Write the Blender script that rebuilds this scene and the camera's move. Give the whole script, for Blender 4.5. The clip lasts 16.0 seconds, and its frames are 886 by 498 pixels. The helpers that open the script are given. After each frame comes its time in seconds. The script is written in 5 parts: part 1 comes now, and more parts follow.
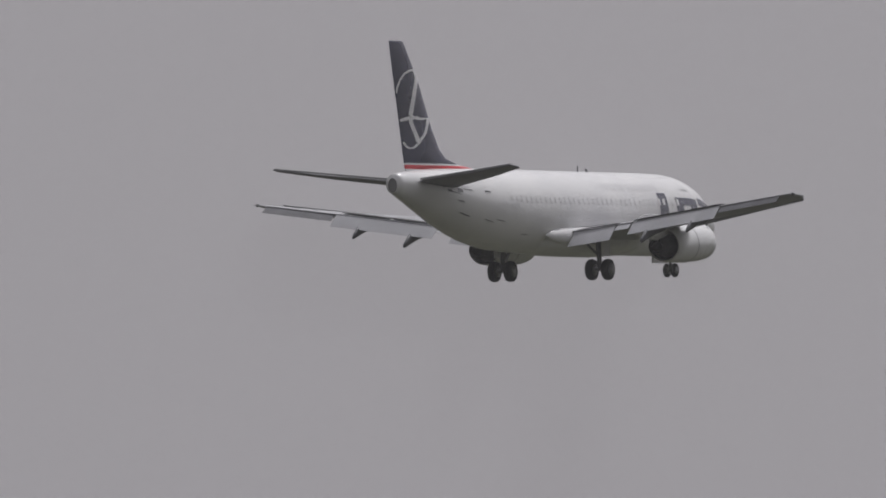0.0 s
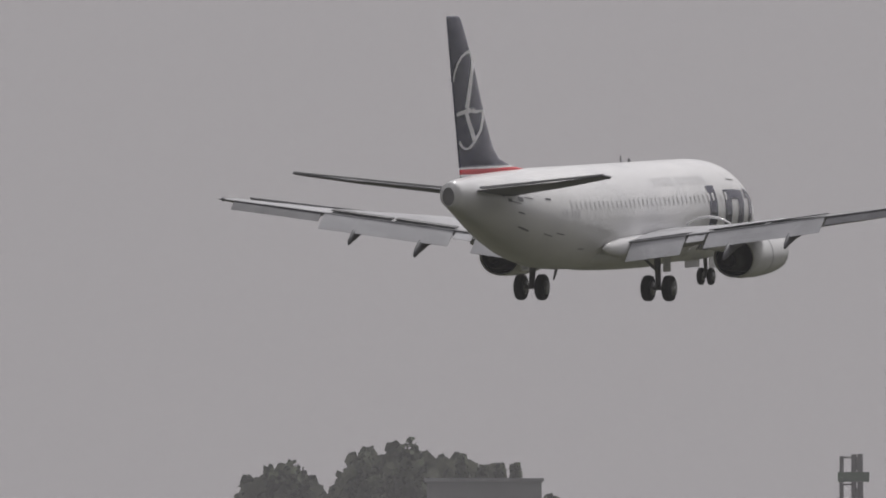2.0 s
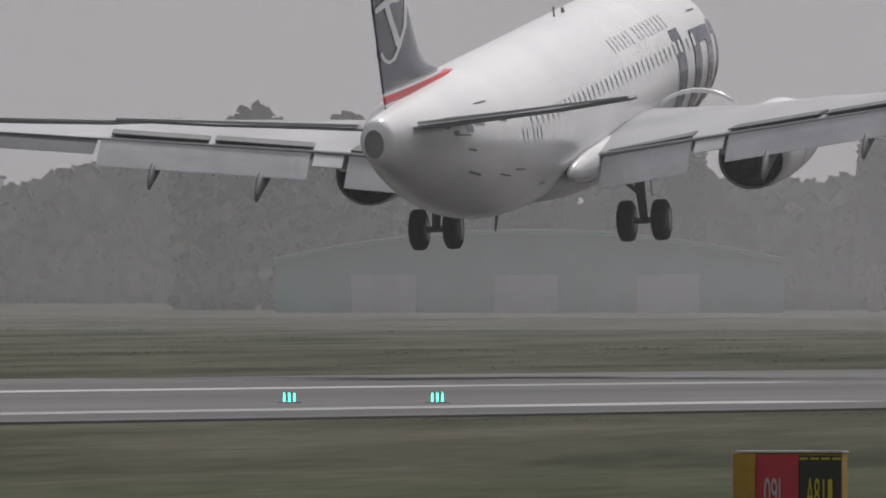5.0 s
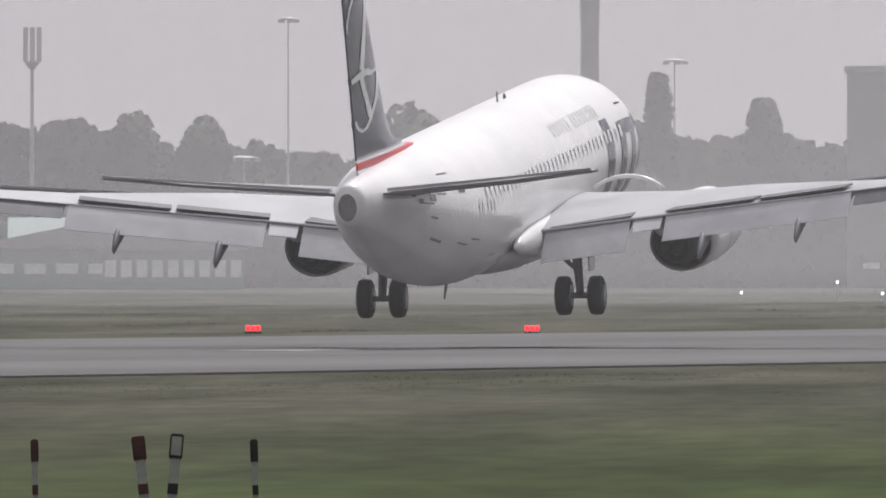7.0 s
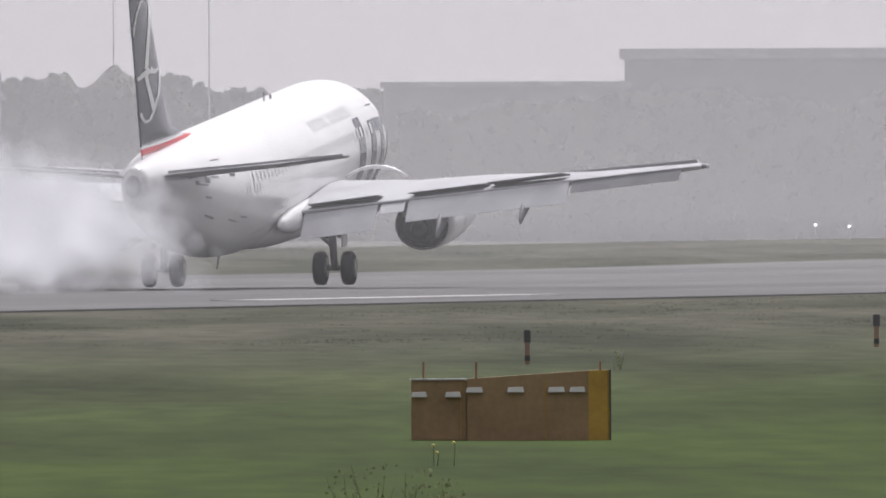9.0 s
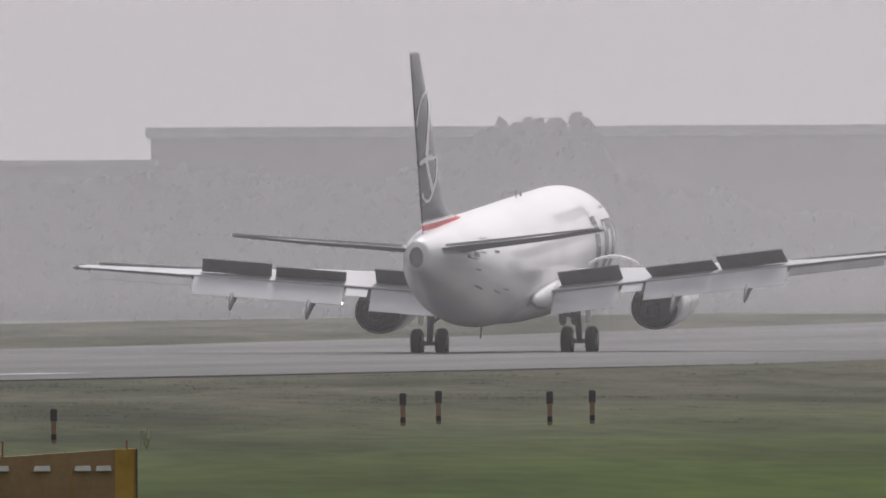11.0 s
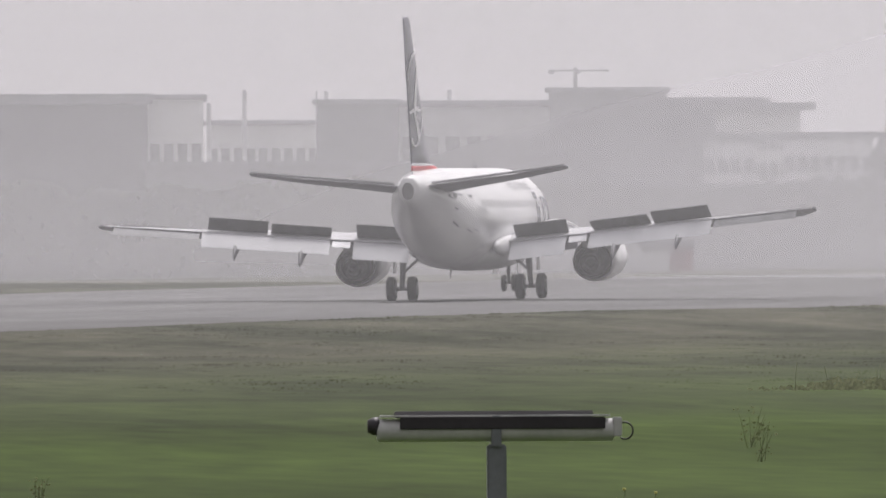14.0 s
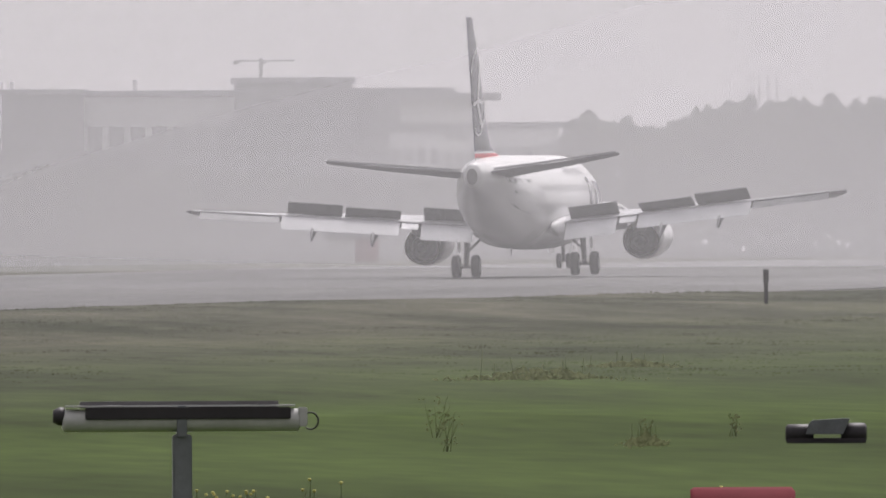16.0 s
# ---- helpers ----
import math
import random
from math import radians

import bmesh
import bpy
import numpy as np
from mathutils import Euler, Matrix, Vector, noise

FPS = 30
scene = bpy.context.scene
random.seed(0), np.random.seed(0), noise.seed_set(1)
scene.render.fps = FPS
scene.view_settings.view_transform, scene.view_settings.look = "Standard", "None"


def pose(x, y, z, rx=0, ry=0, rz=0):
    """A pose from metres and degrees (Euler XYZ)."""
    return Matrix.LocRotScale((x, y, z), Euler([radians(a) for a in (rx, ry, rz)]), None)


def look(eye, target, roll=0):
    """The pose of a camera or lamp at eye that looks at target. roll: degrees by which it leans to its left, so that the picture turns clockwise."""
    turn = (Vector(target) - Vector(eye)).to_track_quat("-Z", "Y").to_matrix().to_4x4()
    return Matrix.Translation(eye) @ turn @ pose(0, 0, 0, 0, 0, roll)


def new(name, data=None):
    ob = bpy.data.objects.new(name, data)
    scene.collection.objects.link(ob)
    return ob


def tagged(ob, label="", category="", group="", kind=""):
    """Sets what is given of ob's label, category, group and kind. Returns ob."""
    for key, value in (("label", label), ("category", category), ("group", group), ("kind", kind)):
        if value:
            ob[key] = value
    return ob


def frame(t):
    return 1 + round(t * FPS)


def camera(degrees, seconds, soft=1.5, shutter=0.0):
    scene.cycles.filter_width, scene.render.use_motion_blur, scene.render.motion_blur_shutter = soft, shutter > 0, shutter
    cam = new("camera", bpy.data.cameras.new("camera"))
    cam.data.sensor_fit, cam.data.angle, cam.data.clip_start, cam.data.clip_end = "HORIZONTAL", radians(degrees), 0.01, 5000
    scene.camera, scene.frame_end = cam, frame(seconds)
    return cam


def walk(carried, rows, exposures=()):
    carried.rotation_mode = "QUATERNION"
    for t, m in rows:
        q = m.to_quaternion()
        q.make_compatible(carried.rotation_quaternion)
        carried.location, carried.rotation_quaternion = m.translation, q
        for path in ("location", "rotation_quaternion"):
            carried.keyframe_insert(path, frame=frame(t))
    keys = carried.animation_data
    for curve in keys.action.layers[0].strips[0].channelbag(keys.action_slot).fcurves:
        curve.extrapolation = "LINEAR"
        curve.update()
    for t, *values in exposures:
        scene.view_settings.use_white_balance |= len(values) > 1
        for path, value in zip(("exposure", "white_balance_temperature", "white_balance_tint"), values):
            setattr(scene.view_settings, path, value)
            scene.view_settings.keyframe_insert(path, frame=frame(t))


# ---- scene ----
# The eye stands still beside the runway; the runway runs along +y, left of it.
EYE = 2.5
cam = camera(1.6313, 16.0, soft=1.8)
# seconds, yaw to the left, pitch up, lean to the right, in degrees
CAM = [
    (0.0, 23.501, 0.956, 0.00),
    (0.5, 21.940, 0.925, 0.00),
    (1.0, 20.483, 0.873, 0.00),
    (1.5, 19.391, 0.856, 0.00),
    (2.0, 18.637, 0.734, 0.00),
    (2.5, 18.047, 0.640, 0.00),
    (3.0, 17.370, 0.507, 0.00),
    (3.2, 17.050, 0.405, 0.00),
    (5.5, 13.929, 0.061, 0.00),
    (5.8, 13.170, 0.135, 0.00),
    (6.0, 12.738, 0.059, 0.00),
    (6.2, 12.670, 0.014, 0.00),
    (6.5, 12.685, 0.038, 0.00),
    (7.0, 12.453, 0.009, 0.00),
    (7.5, 11.901, -0.042, 0.00),
    (8.0, 11.347, -0.106, 0.00),
    (8.3, 10.975, -0.130, 0.00),
    (8.5, 10.783, -0.134, 0.10),
    (8.8, 10.573, -0.103, 0.20),
    (9.0, 10.301, -0.078, 0.25),
    (9.5, 9.904, -0.018, 0.20),
    (10.0, 9.800, 0.018, 0.20),
    (12.5, 8.592, 0.093, 0.30),
    (13.0, 8.366, 0.020, 0.30),
    (13.5, 8.176, -0.015, 0.30),
    (14.0, 7.953, 0.000, 0.30),
    (14.5, 7.748, 0.002, 0.30),
    (15.0, 7.543, -0.020, 0.30),
    (15.5, 7.439, -0.021, 0.30),
    (16.0, 7.374, -0.021, 0.30),
]
walk(cam, [(t, pose(0, 0, EYE, 90 + p, 0, yaw) @ pose(0, 0, 0, 0, 0, -lean)) for t, yaw, p, lean in CAM],
     exposures=[(0.0, -0.75, 6270, 12), (1.5, -0.71, 6370, 11.5), (3.2, -0.63, 6440, 11), (5.5, -0.46, 6370, 11), (6.2, -0.20, 6370, 12), (7.0, -0.08, 6350, 12.5), (8.5, 0.15, 6260, 13.5), (9.5, 0.01, 6300, 13.5), (10.2, -0.12, 6350, 14), (12.5, -0.16, 6420, 14.5), (14.0, 0.04, 6420, 14), (16.0, 0.04, 6450, 14.5)])
scene.cycles.transparent_max_bounces = 128

# ---- light: a bright overcast, milky sky and a veiled sun ----
world = bpy.data.worlds.new("overcast")
scene.world = world
world.use_nodes = True
wn, wl = world.node_tree.nodes, world.node_tree.links
wn.clear()
w_out = wn.new("ShaderNodeOutputWorld")
w_bg = wn.new("ShaderNodeBackground")
w_geo = wn.new("ShaderNodeTexCoord")
w_sep = wn.new("ShaderNodeSeparateXYZ")
w_ramp = wn.new("ShaderNodeValToRGB")
w_sky = wn.new("ShaderNodeTexSky")
w_sky.sky_type, w_sky.sun_disc = "NISHITA", False
w_sky.sun_elevation, w_sky.sun_rotation, w_sky.dust_density = radians(54), radians(9), 6
w_scale = wn.new("ShaderNodeVectorMath")
w_scale.operation = "SCALE"
w_scale.inputs["Scale"].default_value = 0.10
w_mix = wn.new("ShaderNodeMix")
w_mix.data_type = "RGBA"
w_mix.inputs["Factor"].default_value = 0.94
w_ramp.color_ramp.elements[0].position, w_ramp.color_ramp.elements[0].color = 0.0, (0.570, 0.540, 0.548, 1)
w_ramp.color_ramp.elements[1].position, w_ramp.color_ramp.elements[1].color = 1.0, (1.15, 1.13, 1.15, 1)
wl.new(w_geo.outputs["Generated"], w_sep.inputs[0])
wl.new(w_sep.outputs["Z"], w_ramp.inputs[0])
wl.new(w_sky.outputs[0], w_scale.inputs[0])
wl.new(w_scale.outputs[0], w_mix.inputs["A"])
wl.new(w_ramp.outputs[0], w_mix.inputs["B"])
# the sky is brighter towards the veiled sun
w_side = wn.new("ShaderNodeMapRange")
w_side.inputs["From Min"].default_value, w_side.inputs["From Max"].default_value = -1.0, 1.0
w_side.inputs["To Min"].default_value, w_side.inputs["To Max"].default_value = 0.54, 1.0
wl.new(w_sep.outputs["Y"], w_side.inputs[0])
wl.new(w_side.outputs[0], w_bg.inputs["Strength"])
wl.new(w_mix.outputs["Result"], w_bg.inputs["Color"])
wl.new(w_bg.outputs[0], w_out.inputs["Surface"])
sun = new("sun", bpy.data.lights.new("sun", "SUN"))
sun.data.energy, sun.data.angle, sun.data.color = 4.6, radians(9), (1.0, 0.97, 0.94)
sun.matrix_world = look((70, 420, 600), (0, 0, 0))


# ---- materials ----
def mat(name, color, rough=0.6, metal=0.0, scale=1.0, vary=0.15, fine=0.08, bump=0.0, stretch=(1, 1, 1), second=None, spec=0.4, rot=0, zone=None, blades=0.0):
    """Base colour with coarse and fine variation; second: a colour that the coarse noise leads to."""
    m = bpy.data.materials.new(name)
    m.use_nodes = True
    n, l = m.node_tree.nodes, m.node_tree.links
    b = n["Principled BSDF"]
    b.inputs["Roughness"].default_value, b.inputs["Metallic"].default_value = rough, metal
    b.inputs["Specular IOR Level"].default_value = spec
    tc, mp = n.new("ShaderNodeTexCoord"), n.new("ShaderNodeMapping")
    mp.inputs["Scale"].default_value = stretch
    turn = n.new("ShaderNodeMapping")
    turn.inputs["Rotation"].default_value[2] = radians(rot)
    l.new(tc.outputs["Object"], turn.inputs["Vector"])
    l.new(turn.outputs[0], mp.inputs["Vector"])
    big, small = n.new("ShaderNodeTexNoise"), n.new("ShaderNodeTexNoise")
    big.inputs["Scale"].default_value, small.inputs["Scale"].default_value = scale, scale * 9
    big.inputs["Detail"].default_value = small.inputs["Detail"].default_value = 5
    for q in (big, small):
        l.new(mp.outputs[0], q.inputs["Vector"])
    ramp = n.new("ShaderNodeValToRGB")
    dark = [c * (1 - vary) for c in color]
    lite = list(second) if second else [min(1, c * (1 + vary)) for c in color]
    ramp.color_ramp.elements[0].position, ramp.color_ramp.elements[0].color = 0.35, (*dark, 1)
    ramp.color_ramp.elements[1].position, ramp.color_ramp.elements[1].color = 0.65, (*lite, 1)
    l.new(big.outputs["Fac"], ramp.inputs[0])
    mr = n.new("ShaderNodeMapRange")
    mr.inputs["From Min"].default_value, mr.inputs["From Max"].default_value = 0.3, 0.7
    mr.inputs["To Min"].default_value, mr.inputs["To Max"].default_value = 1 - fine, 1 + fine
    l.new(small.outputs["Fac"], mr.inputs[0])
    mul = n.new("ShaderNodeVectorMath")
    mul.operation = "SCALE"
    l.new(ramp.outputs[0], mul.inputs[0])
    l.new(mr.outputs[0], mul.inputs["Scale"])
    l.new(mul.outputs[0], b.inputs["Base Color"])
    if zone:
        # lusher growth on one side, with a ragged border
        x0, x1, lush = zone
        sx, wob, zr, zm, zs = (n.new("ShaderNode" + k) for k in ("SeparateXYZ", "Math", "MapRange", "Mix", "VectorMath"))
        wob.operation, wob.inputs[1].default_value = "MULTIPLY_ADD", 45.0
        zr.inputs["From Min"].default_value, zr.inputs["From Max"].default_value = x0 + 22, x1 + 22
        zm.data_type, zs.operation = "RGBA", "SCALE"
        zs.inputs[0].default_value = lush
        # darker and fresher patches within the lush growth
        swell, both = n.new("ShaderNodeMapRange"), n.new("ShaderNodeMath")
        swell.inputs["From Min"].default_value, swell.inputs["From Max"].default_value = 0.33, 0.67
        swell.inputs["To Min"].default_value, swell.inputs["To Max"].default_value = 0.68, 1.25
        both.operation = "MULTIPLY"
        l.new(big.outputs["Fac"], swell.inputs[0])
        l.new(swell.outputs[0], both.inputs[0])
        l.new(mr.outputs[0], both.inputs[1])
        l.new(both.outputs[0], zs.inputs["Scale"])
        l.new(tc.outputs["Object"], sx.inputs[0])
        l.new(big.outputs["Fac"], wob.inputs[0])
        l.new(sx.outputs["X"], wob.inputs[2])
        l.new(wob.outputs[0], zr.inputs[0])
        l.new(zr.outputs[0], zm.inputs["Factor"])
        l.new(mul.outputs[0], zm.inputs["A"])
        l.new(zs.outputs[0], zm.inputs["B"])
        l.new(zm.outputs["Result"], b.inputs["Base Color"])
    if blades:
        # each blade a little darker, paler or drier than the next
        geo, per, tone, last = n.new("ShaderNodeNewGeometry"), n.new("ShaderNodeMapRange"), n.new("ShaderNodeVectorMath"), b.inputs["Base Color"].links[0].from_socket
        per.inputs["To Min"].default_value, per.inputs["To Max"].default_value = 1 - blades, 1 + blades
        tone.operation = "SCALE"
        l.new(geo.outputs["Random Per Island"], per.inputs[0])
        l.new(last, tone.inputs[0])
        l.new(per.outputs[0], tone.inputs["Scale"])
        l.new(tone.outputs[0], b.inputs["Base Color"])
    if bump:
        bp = n.new("ShaderNodeBump")
        bp.inputs["Strength"].default_value = bump
        l.new(small.outputs["Fac"], bp.inputs["Height"])
        l.new(bp.outputs[0], b.inputs["Normal"])
    return m


def glow(name, color, strength):
    m = bpy.data.materials.new(name)
    m.use_nodes = True
    b = m.node_tree.nodes["Principled BSDF"]
    b.inputs["Base Color"].default_value = (*color, 1)
    b.inputs["Emission Color"].default_value, b.inputs["Emission Strength"].default_value = (*color, 1), strength
    return m


def mist(name, alpha, color=(0.835, 0.828, 0.86), patchy=0.0, scale=0.3, low=0.3, high=0.7, thick=False):
    """Thin drops or smoke: part of the light passes, the rest scatters to both sides."""
    m = bpy.data.materials.new(name)
    m.use_nodes = True
    n, l = m.node_tree.nodes, m.node_tree.links
    n.clear()
    out, mix, half = n.new("ShaderNodeOutputMaterial"), n.new("ShaderNodeMixShader"), n.new("ShaderNodeMixShader")
    tr, df, tl = n.new("ShaderNodeBsdfTransparent"), n.new("ShaderNodeBsdfDiffuse"), n.new("ShaderNodeBsdfTranslucent")
    df.inputs["Color"].default_value = tl.inputs["Color"].default_value = (*color, 1)
    half.inputs[0].default_value = 0.5
    l.new(df.outputs[0], half.inputs[1])
    l.new(tl.outputs[0], half.inputs[2])
    l.new(tr.outputs[0], mix.inputs[1])
    l.new(half.outputs[0], mix.inputs[2])
    l.new(mix.outputs[0], out.inputs["Surface"])
    mix.inputs[0].default_value = alpha
    if thick:
        at, mu = n.new("ShaderNodeAttribute"), n.new("ShaderNodeMath")
        at.attribute_name, mu.operation = "thickness", "MULTIPLY"
        mu.inputs[1].default_value = alpha
        l.new(at.outputs["Fac"], mu.inputs[0])
        l.new(mu.outputs[0], mix.inputs[0])
    if patchy:
        tc, nz, mr = n.new("ShaderNodeTexCoord"), n.new("ShaderNodeTexNoise"), n.new("ShaderNodeMapRange")
        nz.inputs["Scale"].default_value, nz.inputs["Detail"].default_value = scale, 6
        mr.inputs["From Min"].default_value, mr.inputs["From Max"].default_value = low, high
        mr.inputs["To Min"].default_value, mr.inputs["To Max"].default_value = alpha * (1 - patchy), alpha
        l.new(tc.outputs["Object"], nz.inputs["Vector"])
        l.new(nz.outputs["Fac"], mr.inputs[0])
        l.new(mr.outputs[0], mix.inputs[0])
    return m


WHITE = mat("white aircraft paint", (0.735, 0.735, 0.745), 0.22, 0, 0.35, 0.06, 0.04, second=(0.77, 0.765, 0.765), spec=0.55)
GREY = mat("grey wing paint", (0.31, 0.31, 0.325), 0.42, 0, 0.5, 0.14, 0.06)
# Darker than the wing grey: the tailplane's shaded underside is in the colour.
TAILGREY = mat("tailplane grey with underside shade", (0.20, 0.20, 0.215), 0.5, 0, 0.5, 0.12, 0.05)
FLAPGREY = mat("light grey flap paint", (0.38, 0.38, 0.40), 0.5, 0, 0.8, 0.12, 0.07)
DARKGREY = mat("dark grey panel", (0.10, 0.10, 0.11), 0.6, 0, 0.8, 0.2, 0.1)
# Spoiler colour carries the shade on the raised panels' rear side.
SPOIL = mat("spoiler grey darkened for rear shade", (0.09, 0.09, 0.095), 0.7, 0, 0.8, 0.2, 0.1)
NAVY = mat("navy blue tail paint", (0.032, 0.033, 0.066), 0.22, 0, 0.4, 0.12, 0.05, spec=0.5)
NAVY.node_tree.nodes["Principled BSDF"].inputs["Coat Weight"].default_value = 0.25
NAVY.node_tree.nodes["Principled BSDF"].inputs["Coat Roughness"].default_value = 0.12
RED = mat("red stripe paint", (0.55, 0.035, 0.045), 0.4, 0, 0.5, 0.1, 0.05)
# Lettering and panes nearly hull white: glare and haze are in the colour.
LETTER = mat("navy lettering paled by glare", (0.69, 0.69, 0.705), 0.22, 0, 0.35, 0.05, 0.03, spec=0.55)
WINDOW = mat("cabin pane paled by haze", (0.718, 0.718, 0.727), 0.22, 0, 0.35, 0.05, 0.03, spec=0.6)
SEAM = mat("panel seam", (0.22, 0.22, 0.23), 0.6, 0, 1.0, 0.1, 0.05)
METAL = mat("worn nozzle metal", (0.05, 0.048, 0.047), 0.6, 0.0, 1.2, 0.25, 0.1, spec=0.15)
EXHAUST = mat("dark tail exhaust grey", (0.17, 0.167, 0.17), 0.7, 0.1, 1.5, 0.3, 0.1)
# Near-black for the insides of intake and fan duct.
DUCTBLACK = mat("near-black duct lining", (0.025, 0.024, 0.024), 0.9, 0, 1.2, 0.3, 0.1, spec=0.05)
TYRE = mat("black tyre rubber", (0.022, 0.022, 0.024), 0.75, 0, 2.0, 0.2, 0.1)
RIM = mat("grey wheel rim", (0.30, 0.30, 0.31), 0.45, 0.5, 2.0, 0.15, 0.1)
STRUT = mat("gear leg metal", (0.20, 0.20, 0.21), 0.5, 0.4, 2.0, 0.2, 0.1)


# ---- mesh helpers ----
def part(name, bm, material, parent=None, label="", smooth=False):
    me = bpy.data.meshes.new(name)
    bmesh.ops.recalc_face_normals(bm, faces=bm.faces)
    bm.to_mesh(me)
    bm.free()
    me.materials.append(material)
    if smooth:
        for p in me.polygons:
            p.use_smooth = True
    ob = new(name, me)
    ob.parent = parent
    if label:
        tagged(ob, label)
    return ob


def box(bm, x0, x1, y0, y1, z0, z1):
    vs = [bm.verts.new((x, y, z)) for x in (x0, x1) for y in (y0, y1) for z in (z0, z1)]
    for f in ((0, 1, 3, 2), (4, 6, 7, 5), (0, 4, 5, 1), (2, 3, 7, 6), (0, 2, 6, 4), (1, 5, 7, 3)):
        bm.faces.new([vs[i] for i in f])
    return vs


def boxed(x0, x1, y0, y1, z0, z1, bevel=0.0):
    bm = bmesh.new()
    box(bm, x0, x1, y0, y1, z0, z1)
    if bevel:
        bmesh.ops.bevel(bm, geom=list(bm.edges), offset=bevel, segments=2, affect="EDGES")
    return bm


def loft(rings, close=True, caps=True):
    """A skin over rings of equal length."""
    bm = bmesh.new()
    vs = [[bm.verts.new(p) for p in r] for r in rings]
    k = len(rings[0])
    for a, b in zip(vs, vs[1:]):
        for i in range(k if close else k - 1):
            bm.faces.new((a[i], a[(i + 1) % k], b[(i + 1) % k], b[i]))
    if caps and close:
        bm.faces.new(vs[0])
        bm.faces.new(vs[-1])
    return bm


def turned(profile, axis="y", n=28, at=(0, 0, 0), squash=1.0, caps=True):
    """A turned body: rows of (along, radius); squash flattens its lower half."""
    rings = []
    for a, r in profile:
        ring = []
        for i in range(n):
            c, s = math.cos(i * math.tau / n), math.sin(i * math.tau / n)
            s *= squash if s < 0 else 1
            p = {"y": (r * c, a, r * s), "x": (a, r * c, r * s), "z": (r * c, r * s, a)}[axis]
            ring.append((p[0] + at[0], p[1] + at[1], p[2] + at[2]))
        rings.append(ring)
    return loft(rings, True, caps)


def rod(p, q, r0, r1=None, n=10):
    p, q = Vector(p), Vector(q)
    r1 = r0 if r1 is None else r1
    m = (q - p).to_track_quat("Z", "Y").to_matrix()
    return loft([[tuple(e + m @ Vector((r * math.cos(i * math.tau / n), r * math.sin(i * math.tau / n), 0))) for i in range(n)]
                 for e, r in ((p, r0), (q, r1))])


def step(a, b, x):
    k = min(1.0, max(0.0, (x - a) / (b - a)))
    return k * k * (3 - 2 * k)


# ---- the airliner: x to its right, y ahead, z up, from the ground between its main wheels ----
HULL_Y = [-16.9, -16.4, -15.4, -14, -12.5, -11, -9, -7, -5, -3, 10.3, 11.8, 13.2, 14.4, 15.4, 16.2, 16.75, 17.05, 17.12]
HULL_TOP = [4.92, 5.00, 5.10, 5.20, 5.26, 5.29, 5.31, 5.31, 5.31, 5.31, 5.31, 5.26, 5.05, 4.62, 4.05, 3.62, 3.28, 3.02, 2.85]
HULL_LOW = [4.00, 3.86, 3.56, 3.14, 2.68, 2.24, 1.74, 1.44, 1.32, 1.30, 1.30, 1.33, 1.42, 1.58, 1.80, 2.05, 2.32, 2.58, 2.75]
HULL_W = [0.34, 0.44, 0.66, 0.96, 1.25, 1.50, 1.73, 1.84, 1.88, 1.88, 1.88, 1.84, 1.72, 1.50, 1.20, 0.88, 0.56, 0.26, 0.06]


def smooth_at(y, table):
    """The table's value at y, softened."""
    return sum(float(np.interp(y + e, HULL_Y, table)) for e in (-0.5, -0.25, 0, 0.25, 0.5)) / 5 if -16.2 < y < 16.1 else float(np.interp(y, HULL_Y, table))


def hull(y, deg, lift=0.0):
    """A point of the skin: deg from the top, clockwise seen from behind."""
    top, low, w = (smooth_at(y, k) for k in (HULL_TOP, HULL_LOW, HULL_W))
    a = radians(deg)
    return ((w + lift) * math.sin(a), y, (top + low) / 2 + ((top - low) / 2 + lift) * math.cos(a))


def decal(outline, lift=0.012, cut=10):
    """A band of the skin between two edges: rows of (y, deg) pairs for both edges, lifted a little, with a rim."""
    bm = bmesh.new()
    prev = None
    for (y0, d0), (y1, d1) in outline:
        row = [bm.verts.new(hull(y0 + (y1 - y0) * i / cut, d0 + (d1 - d0) * i / cut, lift)) for i in range(cut + 1)]
        if prev:
            for i in range(cut):
                bm.faces.new((prev[i], prev[i + 1], row[i + 1], row[i]))
        prev = row
    return bm


def patch(y0, y1, d0, d1, lift=0.012, cut=6, slant=0.0):
    return decal([((y0 + (y1 - y0) * k / 3, d0), (y0 + (y1 - y0) * k / 3 + slant, d1)) for k in range(4)], lift, cut)


def foil(le, te, z, thick, n=9):
    """A rounded wing section at one station: a ring of (y, z)."""
    up, low = [], []
    for i in range(n):
        s = (1 - math.cos(math.pi * i / (n - 1))) / 2
        h = thick * (2.97 * math.sqrt(s) - 1.26 * s - 3.5 * s * s + 2.84 * s ** 3 - 1.0 * s ** 4) / 1.0 * 0.5
        y = le + (te - le) * s
        up.append((y, z + h * 1.1 + 0.01))
        low.append((y, z - h * 0.9 - 0.01))
    return up + low[::-1]


def wing_le(x):
    return 5.6 - (x - 1.7) * 0.549 + (0.9 * (1 - (x - 1.7) / 3.0) if x < 4.7 else 0)


def wing_te(x):
    return -1.6 if x < 5.0 else -1.6 - (x - 5.0) * 0.168


def wing_z(x):
    return 2.19 + (x - 1.7) * 0.1190


ROOT = Vector((1.7, 1.5, 2.12))


